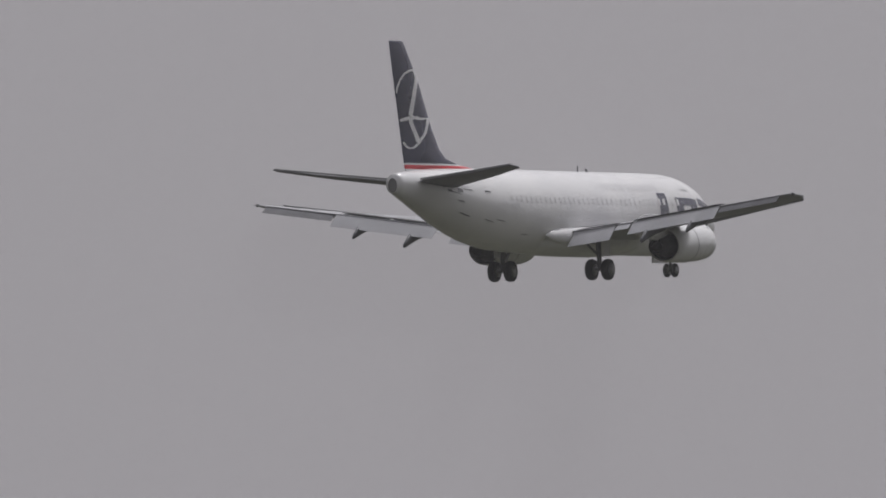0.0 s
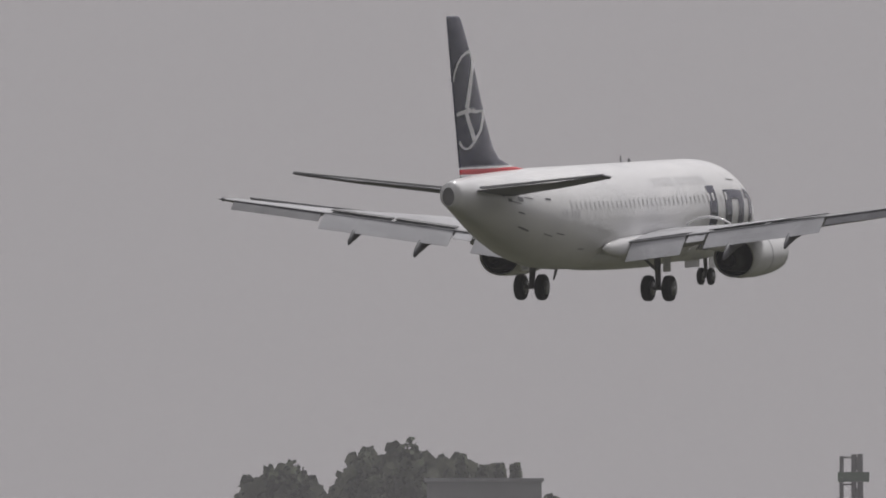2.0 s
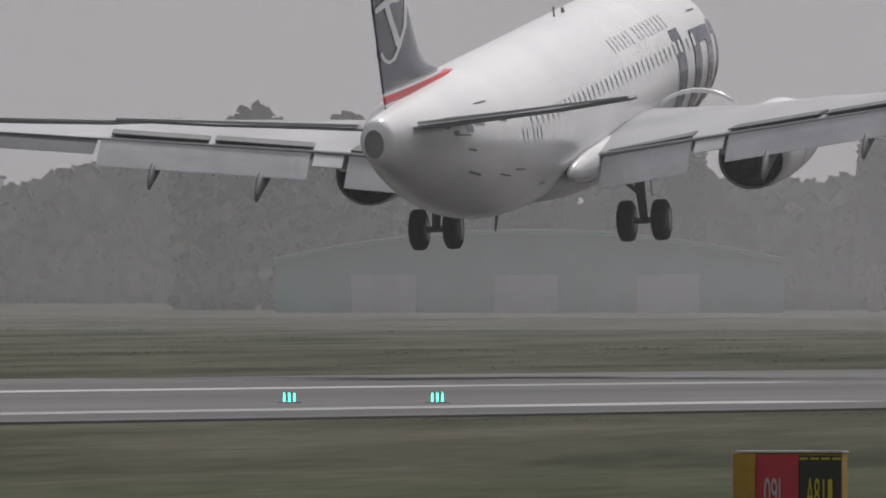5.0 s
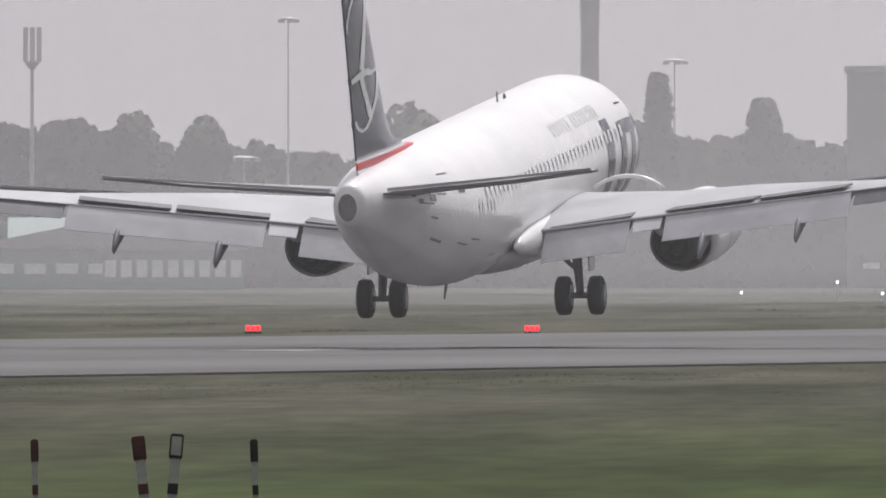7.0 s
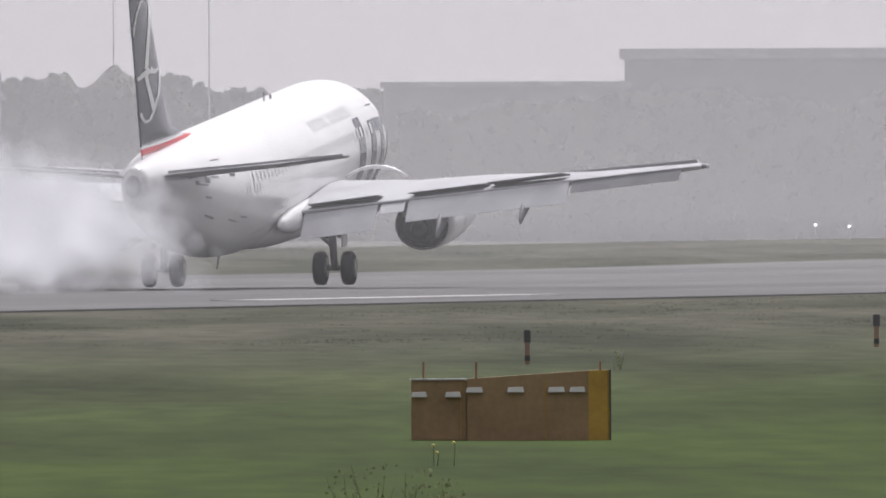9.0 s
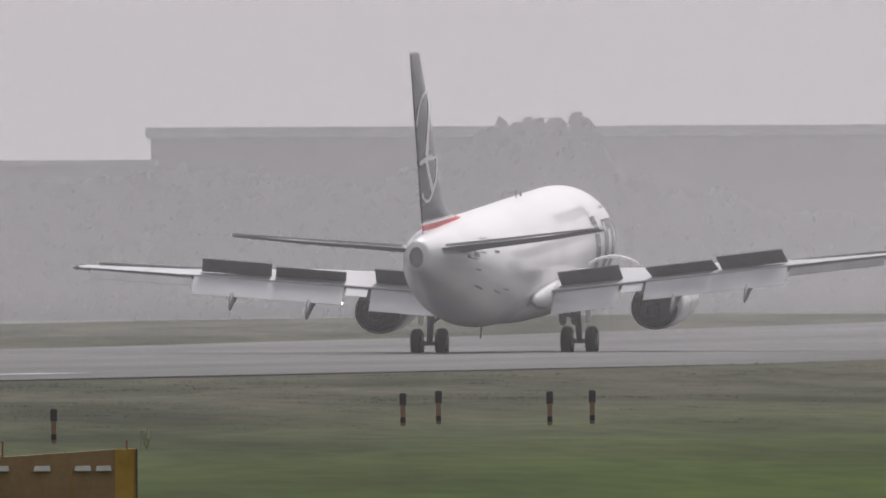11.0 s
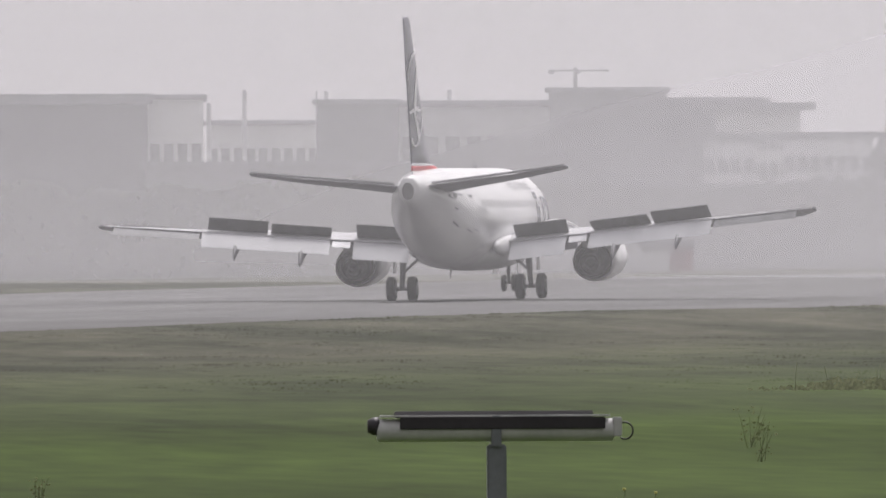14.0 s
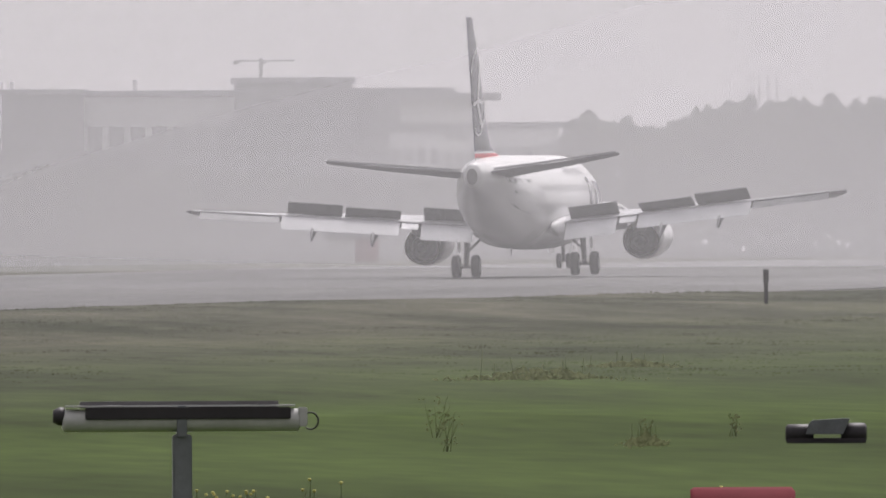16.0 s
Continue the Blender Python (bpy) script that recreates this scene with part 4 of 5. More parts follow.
    for e in (-10, 10):
        part("leg", rod((e * kk, 0, -0.3), (e * kk, 0, zz(386)), 0.2), STEEL, tank)
    rack = place(tagged(new("striped_rack"), "pale rack of stacked bars before dark trees", "rack"), -2208, D - 360)
    for i in range(5):
        part("bar", boxed(-10 * kk, 10 * kk, -0.1, 0.1, zz(424 - i * 8) - 0.12, zz(424 - i * 8) + 0.12), PALE, rack)
    for e in (-9, 9):
        part("post", rod((e * kk, 0, -0.3), (e * kk, 0, zz(386)), 0.12), STEEL, rack)
    for u, v in ((-2564, 297), (-2224, 300), (-1873, 306), (-1730, 297)):
        mast(u, v, D + 58, 7, 0, "short dark flue above the terminal roof", "flue", "flue", "flues")
    frame_ = place(tagged(new("roof_gantry"), "thin steel gantry with two uprights on the roof", "gantry"), -1935, D + 62)
    zf = lambda v: height(v, D + 62) - ground_z(*site(-1935, D + 62))
    kf = (D + 62) / 55068
    part("beam", boxed(-44 * kf, 46 * kf, -0.12, 0.12, zf(289), zf(285)), STEEL, frame_)
    part("upright", rod((-43 * kf, 0, zf(330)), (-43 * kf, 0, zf(260)), 0.22), STEEL, frame_)
    part("upright", rod((45 * kf, 0, zf(330)), (45 * kf, 0, zf(228)), 0.08), STEEL, frame_)
    building("garden_wall", -2665, -2505, 486, D - 640, 1, CONCRETE, "low grey concrete boundary wall", "wall", 0, 0, 0.2, 0.1)
    building("warehouse", -1505, -1380, 452, D - 560, 8, PALE, "pale low shed with a flat roof", "building", 1, 2)
    shed = building("warehouse", -2060, -1865, 434, D - 430, 7, DARKWALL, "long low dark shed with a pinkish roof edge", "building", 0, 0, 0.2)
    part("roof_edge", boxed(-98 * kk, 98 * kk, -0.5, -0.02, height(450, D - 430), height(435, D - 430), 0.03), mat("faded pinkish sheet", (0.36, 0.30, 0.30), 0.7, 0, 0.2, 0.12, 0.08), shed, "pinkish sheet roof edge")
    for u in (-2505, -2410):
        d, x, y, z = rest(u, 556)
        ob = place(tagged(new("marker_post"), "dark red frangible marker post with a broad cap", "marker post", "marker posts"), u, min(d, 1450))
        part("shaft", rod((0, 0, -0.2), (0, 0, height(516, min(d, 1450)) - z), 0.13, 0.11), POSTMAROON, ob)
        part("cap", boxed(-0.26, 0.26, -0.2, 0.2, height(522, min(d, 1450)) - z, height(510, min(d, 1450)) - z, 0.04), POSTMAROON, ob)
    building("warehouse", -2890, -2785, 318, D - 240, 14, DARKWALL, "dark boxy flat-roofed warehouse", "building")
    building("warehouse", -2785, -2745, 326, D - 238, 12, PALE, "pale narrow stair block", "building")
    building("warehouse", -3000, -2890, 318, D - 200, 14, BRICKISH, "low grey-brown flat-roofed warehouse", "building", 1, 4)
    building("warehouse", -1710, -1540, 390, D - 300, 12, PALE, "pale low flat-roofed shed", "building", 1, 3)
    shed = building("warehouse", -1865, -1745, 434, D - 420, 9, DARKWALL, "low dark shed with a green roof edge", "building", 0, 0, 0.2)
    part("roof_edge", boxed(-60 * kk, 60 * kk, -0.5, -0.02, height(451, D - 420), height(435, D - 420), 0.03), mat("pale green sheet", (0.16, 0.36, 0.30), 0.6, 0, 0.2, 0.12, 0.08), shed, "green sheet roof edge")
    building("warehouse", -2660, -2000, 446, D - 500, 8, DARKWALL, "long dark low flat shed", "building", 1, 20)
    belt([(-4110, 230), (-4050, 185), (-4010, 172), (-3945, 225), (-3900, 165), (-3840, 150), (-3780, 160), (-3640, 190), (-3600, 240), (-3300, 300)], D + 120, 60, 11, 9000, 0.9, "far belt of dark trees behind the offices")
    tree(-3798, 124, 100, D + 60, 21)
    tree(-3880, 142, 80, D + 65, 24)
    tree(-4012, 164, 110, D + 60, 27)
    for u, v in ((-3708, 155), (-3672, 174), (-3640, 172), (-3613, 171)):
        tree(u, v, 36, D + 40, int(-u), "tall")
    belt([(-2240, 470), (-2180, 410), (-2120, 360), (-1980, 352), (-1760, 362), (-1700, 400), (-1500, 430)], D - 330, 60, 12, 12000, 0.7, "dark trees and bushes before the terminal")
    k = D / 55068
    ob = place(tagged(new("lattice_tower"), "steel lattice radio tower with platforms", "tower"), -3020, D - 100)
    hh = height(157, D - 100)
    for sy in (-1, 1):
        part("leg", rod((-1.15, sy * 0.7, -0.3), (-1.0, sy * 0.6, hh - 0.2), 0.30, 0.24), TOWERSTEEL, ob)
        part("leg", rod((0.35, sy * 0.7, -0.3), (0.35, sy * 0.6, hh), 0.30, 0.28), TOWERSTEEL, ob)
        part("leg", rod((1.35, sy * 0.7, -0.3), (1.05, sy * 0.6, hh), 0.36, 0.32), TOWERSTEEL, ob)
    for i in range(14):
        z0, z1 = hh * i / 14, hh * (i + 1) / 14
        part("brace", rod((0.35, -0.6, z0), (1.15, -0.6, z1), 0.2), TOWERSTEEL, ob)
        part("brace", rod((1.15, 0.6, z0), (0.35, 0.6, z1), 0.2), TOWERSTEEL, ob)
    for f in (0.42, 0.58, 0.86, 0.985):
        part("brace", rod((-1.1, -0.65, hh * f), (0.4, -0.65, hh * f), 0.10), TOWERSTEEL, ob)
    for e in (-1.1, 0.3):
        part("brace", rod((e, -0.65, hh * 0.45), (-0.4, -0.65, hh * 0.58), 0.13), TOWERSTEEL, ob)
    part("platform", boxed(-1.45, 2.1, -1.3, 1.3, hh - 3.1, hh - 2.0, 0.05), mat("dull green platform sheet", (0.05, 0.085, 0.05), 0.8), ob, "dull green platform")
    part("equipment_box", boxed(0.25, 1.3, -0.7, 0.7, hh - 1.8, hh - 0.3, 0.05), TOWERSTEEL, ob)
    ob = place(tagged(new("lattice_tower"), "squat steel tower with a broad top platform", "tower"), -2150, D + 90)
    hh = height(228, D + 90)
    for sx in (-1.1, -0.4, 0.4, 1.1):
        part("leg", rod((sx * 1.25, 0, 0), (sx, 0, hh), 0.16), MASTGREY, ob)
    for i in range(6):
        part("brace", rod((-1.1, 0.1, hh - 1.2 - i * 1.3), (1.1, 0.1, hh - 2.3 - i * 1.3), 0.09), MASTGREY, ob)
    part("platform", turned([(hh - 1.3, 1.2), (hh - 0.5, 2.2), (hh - 0.1, 2.4), (hh, 2.2)], "z", 16), MASTGREY, ob)
    fence = place(tagged(new("roof_railing"), "thin white railings along the terminal roof", "railing"), -1870, D + 55)
    for i in range(4):
        part("rail", boxed(-22, 22, -0.05, 0.05, height(322 - i * 9, D) - 0.035, height(322 - i * 9, D) + 0.035), STEEL, fence)
    for i in range(6):
        part("post", boxed(-22 + i * 8.7, -21.93 + i * 8.7, -0.05, 0.05, -0.3, height(292, D)), STEEL, fence)
    for e in (18, 123, 150, 255, 280, 378, 405, 505, 528, 575, 600, 698, 725, 822, 848, 1275, 1300, 1393, 1420):
        u = e - 3000
        lamp = place(tagged(new("street_lamp"), "short street lamp with a pale globe", "street lamp", "street lamps"), u, D - 700)
        z = height(422 if e < 420 else 440, D - 700)
        part("pole", rod((0, 0, 0), (0, 0, z), 0.06), TOWERSTEEL, lamp)
        part("globe", turned([(-0.25, 0.08), (-0.15, 0.2), (0, 0.25), (0.15, 0.2), (0.25, 0.08)], "z", 12, (0, 0, z)), FRAMEWHITE, lamp)
    # runway guidance hut with red and white checks
    hut = place(tagged(new("equipment_hut"), "grey equipment cabin with red and white checks", "hut"), -2835, 1500)
    kk = 1500 / 55068
    z1 = height(436, 1500)
    part("wall", boxed(-165 * kk, 165 * kk, 0, 4, -0.3, z1 - 0.25), STEEL, hut, "grey ribbed cabin wall")
    part("roof", boxed(-170 * kk, 145 * kk, -0.2, 4.2, z1 - 0.25, z1, 0.03), PALE, hut, "pale roof edge")
    CHECK = mat("red check paint", (0.22, 0.085, 0.09), 0.7, 0, 0.6, 0.15, 0.1)
    GREYPANEL = mat("dull white panel", (0.42, 0.42, 0.43), 0.7, 0, 0.5, 0.12, 0.08)
    for i in range(5):
        for j in range(2):
            part("check_panel", boxed((-165 + i * 62) * kk, (-165 + (i + 1) * 62 - 3) * kk, -0.06, 0.02, 0.45 + j * 1.2, 1.6 + j * 1.2), GREYPANEL if (i + j) % 2 else CHECK, hut)
    for e, w, v, m in ((92, 20, 444, CHECK), (113, 7, 450, GREYPANEL), (128, 12, 476, CHECK), (142, 8, 480, GREYPANEL), (156, 10, 496, CHECK), (-108, 22, 487, GREYPANEL)):
        part("pillar", boxed((e - w / 2) * kk, (e + w / 2) * kk, -0.5, -0.08, -0.2, height(v, 1500), 0.02), m, hut, "dull upright marker board")

    # middle stretch: hangars, trees, masts, the control tower, a block of flats
    D = 2250
    hangar(700, 1195, 398, 492, D - 100, 30, "wide hangar with a pale arched front", GREENWALL, None, True)
    hangar(1185, 1500, 432, 500, D - 60, 24, "low green hangar with a green arched roof", GREENWALL, GREENWALL)
    hangar(-420, 480, 418, 470, D + 40, 30, "low green hangar in the haze", GREENWALL, GREENWALL)
    building("gabled_hangar", 1395, 1850, 434, D - 70, 26, GREENWALL, "green hangar with a pale pitched roof", "hangar", 1, 8, 0.3, 0.4, FRAMEWHITE, (0.3, 0.7), 1.9, True)
    building("shed", 1600, 1850, 484, D - 90, 8, GREENWALL, "low green shed with pale windows", "building", 1, 9, 0.4, 0.3, FRAMEWHITE)
    building("shed", 720, 1000, 505, D - 130, 6, PALE, "pale low flat-roofed shed", "building", 1, 8)
    belt([(-600, 230), (-400, 215), (0, 260), (300, 300), (500, 330), (900, 300), (1300, 272), (1560, 275), (1650, 300), (2000, 330), (2400, 330), (2700, 300), (3080, 312), (3300, 310), (3480, 280), (3800, 280), (4050, 312), (4200, 300), (4400, 320)], D + 160, 80, 31, 38000, 0.6, "far belt of hazy trees")
    belt([(1850, 420), (2000, 380), (2150, 345), (2300, 370), (2450, 350), (2600, 370), (2800, 345), (3000, 370), (3200, 400), (3500, 390), (3900, 400), (4300, 390), (4700, 370)], D + 40, 60, 32, 32000, 0.55, "dark row of trees and hedges")
    for u, v, w, s in ((50, 188, 120, 1), (-30, 200, 110, 2), (225, 182, 150, 3), (290, 178, 120, 4), (735, 165, 170, 5), (640, 200, 90, 6), (1655, 243, 150, 7), (1780, 255, 140, 8), (1580, 300, 90, 9), (2134, 228, 230, 10), (3431, 250, 120, 12), (3590, 255, 140, 13), (3690, 248, 160, 14), (3790, 285, 130, 15), (2240, 290, 90, 16), (2830, 330, 110, 17), (3320, 290, 90, 18)):
        tree(u, v, w, D + 100, 100 + s)
    for u, v, w in ((2584, 180, 62), (2544, 265, 44), (2384, 262, 46), (2770, 226, 82), (2700, 320, 40), (2210, 330, 40)):
        tree(u, v, w, D + 70, int(u), "tall")
    for u, v, t, hd in ((1287, 65, 4, 40), (1928, 84, 4, 36), (2612, 158, 4, 46), (3689, 20, 4, 40), (3858, 20, 4, 40), (2430, 250, 6, 8), (1850, 330, 4, 60), (2960, 330, 4, 60)):
        mast(u, v, D + 130, t, hd)
    # radio mast with panel antennas
    ob = place(tagged(new("radio_mast"), "radio mast with three tall panel antennas", "mast"), 1475, D)
    k = D / 55068
    h = height(100, D)
    part("pole", rod((0, 0, -0.3), (0, 0, h), 8 * k * 0.5, 6 * k * 0.5), STEEL, ob)
    for i in range(3):
        part("antenna_panel", boxed((-16 + i * 12) * k, (-16 + i * 12 + 9) * k, -0.4 + i * 0.2, 0.1 + i * 0.2, h - 62 * k, h, 0.05), STEEL, ob)
    part("antenna_collar", turned([(h - 75 * k, 5 * k), (h - 62 * k, 14 * k), (h - 60 * k, 14 * k)], "z", 12), STEEL, ob)
    # control tower
    ob = place(tagged(new("control_tower"), "tall slim concrete control tower shaft", "control tower"), 2462, D + 60)
    d2 = D + 60
    k = d2 / 55068
    h = height(35, d2)
    part("shaft", turned([(-0.3, 21 * k), (h * 0.5, 18 * k), (h * 0.85, 16 * k), (h, 18 * k), (h + 20 * k, 26 * k), (h + 45 * k, 30 * k)], "z", 24), CONCRETE, ob, "pale concrete shaft", True)
    part("cab", turned([(h + 45 * k, 34 * k), (h + 52 * k, 44 * k), (h + 90 * k, 52 * k), (h + 92 * k, 50 * k)], "z", 12), PANE, ob, "glazed cab")
    part("cab_roof", turned([(h + 92 * k, 54 * k), (h + 99 * k, 52 * k), (h + 104 * k, 20 * k)], "z", 12), ROOFGREY, ob)
    building("flats", 2917, 3080, 167, D + 40, 14, BRICKISH, "tall grey-brown block of flats", "building", 9, 6, 0.5, 0.2, SOFTPANE, (0.06, 0.97))
    building("roof_plant_room", 3042, 3067, 138, D + 44, 4, BRICKISH, "plant room on top of the flats", "plant room")
    building("low_terrace", 3080, 3420, 305, D + 20, 12, BRICKISH, "long low terrace with hazy windows", "building", 3, 14, 0.4, 0.3, SOFTPANE)
    building("house", 3375, 3490, 252, D + 90, 10, BRICKISH, "grey house with a pitched roof", "house", 2, 4, 0.3, 0.3, PANE, (0.2, 0.7), 2.0)
    # white boards added in place of small white lights beyond the runway
    for u, v in ((5278, 497), (5385, 497), (2960, 520)):
        ob = place(tagged(new("white_light_board"), "small white board in place of a light", "board", "white boards"), u, 2090)
        z = height(v + 8, 2090)
        part("panel", boxed(-0.55, 0.55, 0, 0.08, z, z + 0.4, 0.02), FRAMEWHITE, ob)
        for e in (-0.6, 0.6):
            part("post", rod((e, 0.05, -0.1), (e * 0.7, 0.05, z + 0.1), 0.025), ROOFGREY, ob)
    # last stretch: a very long hangar, office blocks, a crane
    D = 2350
    building("long_hangar", 4167, 4600, 279, D - 20, 20, BRICKISH, "long low hangar block in haze", "building", 2, 12, 0.4, 0.3, SOFTPANE)
    building("long_hangar", 4593, 6006, 222, D, 40, DARKWALL, "very long flat-roofed dark hangar in haze", "building", 1, 30, 0.8, 0.4, HANGARPANEL)
    building("hangar_end", 6006, 6104, 224, D + 2, 40, WHITEWALL, "pale end block of the hangar", "building", 1, 4)
    building("low_office", 6110, 6310, 270, D + 60, 20, PALE, "pale low flat-roofed office", "building", 3, 9)
    for u, v in ((6114, 240), (6177, 217), (6305, 220), (6322, 220), (6540, 218)):
        mast(u, v, D + 40, 12 if u != 6305 else 6, 0, "short dark chimney stack on a roof", "chimney", "chimney", "chimneys")
    building("office_block", 6304, 6450, 234, D + 20, 20, BRICKISH, "grey office block with a stepped roof", "building", 4, 8)
    building("office_block", 6450, 6716, 237, D + 30, 20, PALE, "pale grey office block with tall panels", "building", 2, 7, 0.5, 0.3, BRICKISH)
    building("office_block", 6716, 6924, 215, D + 10, 20, BRICKISH, "broad office block with a dark roof band", "building", 4, 9)
    building("office_block", 6924, 7100, 234, D + 20, 20, BRICKISH, "grey flat-roofed office wing", "building", 4, 8)
    building("canopy_hall", 7010, 7160, 244, D - 20, 20, WHITEWALL, "pale glazed hall under a broad thin canopy", "building", 4, 8, 0.5, 1.2)
    building("white_block", 6990, 7080, 300, D - 120, 10, WHITEWALL, "white block with vertical dark gaps", "building", 4, 4)
    building("white_block", 7130, 7290, 296, D - 125, 10, WHITEWALL, "white block with tall panels", "building", 4, 7)
    building("low_shed", 6560, 6990, 328, D - 90, 12, ROOFGREY, "long low grey shed", "building", 1, 20)
    building("low_shed", 6000, 6560, 343, D - 80, 12, ROOFGREY, "long low grey shed in haze", "building", 1, 24)
    building("small_hut", 6880, 6925, 488, 1900, 3, PALE, "white service hut beside the runway", "hut")
    building("small_hut", 6928, 6970, 488, 1902, 3, mat("dull red cladding", (0.3, 0.10, 0.09), 0.8), "dull red service hut beside the runway", "hut")
    crane = place(tagged(new("tower_crane"), "slender tower crane with a level jib", "crane"), 6763, D + 120)
    k = D / 55068
    h = height(180, D + 120)
    part("mast", boxed(-0.16, 0.16, -0.16, 0.16, 0, h), STEEL, crane)
    part("jib", boxed(-50 * k, 62 * k, -0.2, 0.2, h - 7 * k, h - 4 * k), STEEL, crane)
    part("cab", boxed(-0.1, 0.45, -0.4, 0.4, h - 12 * k, h - 7 * k, 0.05), STEEL, crane)
    part("counterweight", boxed(-50 * k, -40 * k, -0.4, 0.4, h - 12 * k, h - 5 * k), STEEL, crane)
    belt([(4200, 345), (4700, 300), (5000, 330), (5218, 216), (5368, 216), (5420, 320), (5700, 380), (6000, 400), (6500, 380), (7000, 400), (7285, 385), (7305, 305), (7390, 300), (7500, 300), (7560, 270), (7900, 262), (8200, 280)], D - 160, 50, 33, 26000, 0.5, "hazy trees and hedges before the hangars")
    for u, v, w, s in ((5290, 214, 150, 31), (5180, 260, 110, 32), (4780, 290, 120, 33), (7345, 276, 100, 34), (7560, 280, 150, 35), (7700, 272, 170, 36), (7840, 276, 160, 37), (5600, 330, 130, 38)):
        tree(u, v, w, D - 100, 200 + s)
    for u in (7630, 7645, 7660, 7676):
        mast(u, 216, D - 60, 4, 0, "thin steel antenna above the far trees", "roof_antenna", "antenna", "roof antennas")


build_distance()

# ---- things in the grass ----
ORANGE = mat("weathered ochre sheet", (0.38, 0.235, 0.045), 0.6, 0, 1.2, 0.15, 0.1)
BOXBROWN = mat("faded brown back sheet", (0.275, 0.185, 0.10), 0.65, 0, 1.5, 0.15, 0.1)
SIGNRED = mat("faded red sign face", (0.45, 0.055, 0.075), 0.5, 0, 1.0, 0.08, 0.05)
BARRIER = mat("dull red plastic", (0.11, 0.012, 0.018), 0.85, 0, 1.0, 0.15, 0.08, spec=0.1)
SIGNBLACK = mat("dull black sign face", (0.05, 0.05, 0.045), 0.6, 0, 1.0, 0.15, 0.08)
SIGNYELLOW = mat("yellow sign lettering", (0.5, 0.42, 0.05), 0.6, 0, 1.0, 0.1, 0.05)
POSTRED = mat("dull maroon reflector", (0.075, 0.034, 0.034), 0.5, 0, 3.0, 0.2, 0.1)
POSTWHITE = mat("grey-white post", (0.34, 0.34, 0.33), 0.7, 0, 3.0, 0.15, 0.1)
POSTOCHRE = mat("ochre post", (0.20, 0.12, 0.075), 0.7, 0, 3.0, 0.15, 0.1)
LAMPWHITE = mat("white lamp housing", (0.46, 0.46, 0.45), 0.4, 0, 3.0, 0.1, 0.06)
LAMPDARK = mat("dark lamp louvre", (0.03, 0.026, 0.03), 0.6, 0, 3.0, 0.2, 0.1)
POLEGREY = mat("galvanised post", (0.16, 0.17, 0.18), 0.5, 0.3, 3.0, 0.2, 0.08)
REDGLOW, GREENGLOW, WHITEGLOW = glow("red lamp glass", (1.0, 0.012, 0.02), 3.0), glow("green lamp glass", (0.1, 1.0, 0.7), 4.0), glow("white lamp glass", (1, 1, 0.95), 4.0)


def words(text, size, material, parent, at, turn=(90, 0, 0), narrow=1.0):
    cu = bpy.data.curves.new("lettering", "FONT")
    cu.body, cu.size, cu.extrude, cu.align_x, cu.align_y = text, size, 0.003, "CENTER", "CENTER"
    tmp = bpy.data.objects.new("lettering", cu)
    scene.collection.objects.link(tmp)
    me = bpy.data.meshes.new_from_object(tmp.evaluated_get(bpy.context.evaluated_depsgraph_get()))
    bpy.data.objects.remove(tmp)
    me.transform(Matrix.Diagonal((narrow, 1, 1, 1)))
    me.materials.append(material)
    ob = new("lettering", me)
    ob.parent = parent
    ob.matrix_basis = pose(*at, *turn)
    return ob


def build_sign():
    d, x, y, z = rest(470, 930)
    k = d / 55068
    ob = place(tagged(new("runway_sign"), "lit runway holding sign, red and black faces in an ochre case", "sign"), 490, d, -12)
    top = height(808, d) - z
    part("case", boxed(-95 * k, 95 * k, 0, 0.28, 0.10, top, 0.015), ORANGE, ob, "ochre sheet case")
    part("top_edge", boxed(-96 * k, 96 * k, -0.02, 0.3, top, top + 0.02), LAMPWHITE, ob)
    part("side", boxed(-100 * k, -60 * k, -0.06, 0.0, 0.10, top - 0.01), ORANGE, ob)
    red = part("red_face", boxed(-60 * k, 18 * k, -0.035, 0.0, 0.12, top - 0.02, 0.004), SIGNRED, ob, "red sign face")
    black = part("black_face", boxed(19 * k, 95 * k, -0.03, 0.0, 0.12, top - 0.03, 0.004), SIGNBLACK, ob, "black sign face with yellow lettering")
    words("09L", 0.44, LAMPWHITE, red, (-26 * k, -0.04, top - 47 * k - 0.16), narrow=0.33)
    words("A8", 0.44, SIGNYELLOW, black, (44 * k, -0.036, top - 47 * k - 0.16), narrow=0.28)
    for e, w in ((63, 2.5), (75, 8)):
        part("sign_bar", boxed((e - w / 2) * k, (e + w / 2) * k, -0.036, -0.03, top - 47 * k - 0.32, top - 47 * k), SIGNYELLOW, black)
    for e in (20, 40, 60, 80):
        part("yellow_edge", boxed((e - 1) * k, (e + 14) * k, -0.036, -0.03, top - 0.07, top - 0.05), SIGNYELLOW, black)
    for e in (-70, 0, 70):
        part("foot", boxed((e - 4) * k, (e + 4) * k, 0.08, 0.2, -0.1, 0.12), POLEGREY, ob)


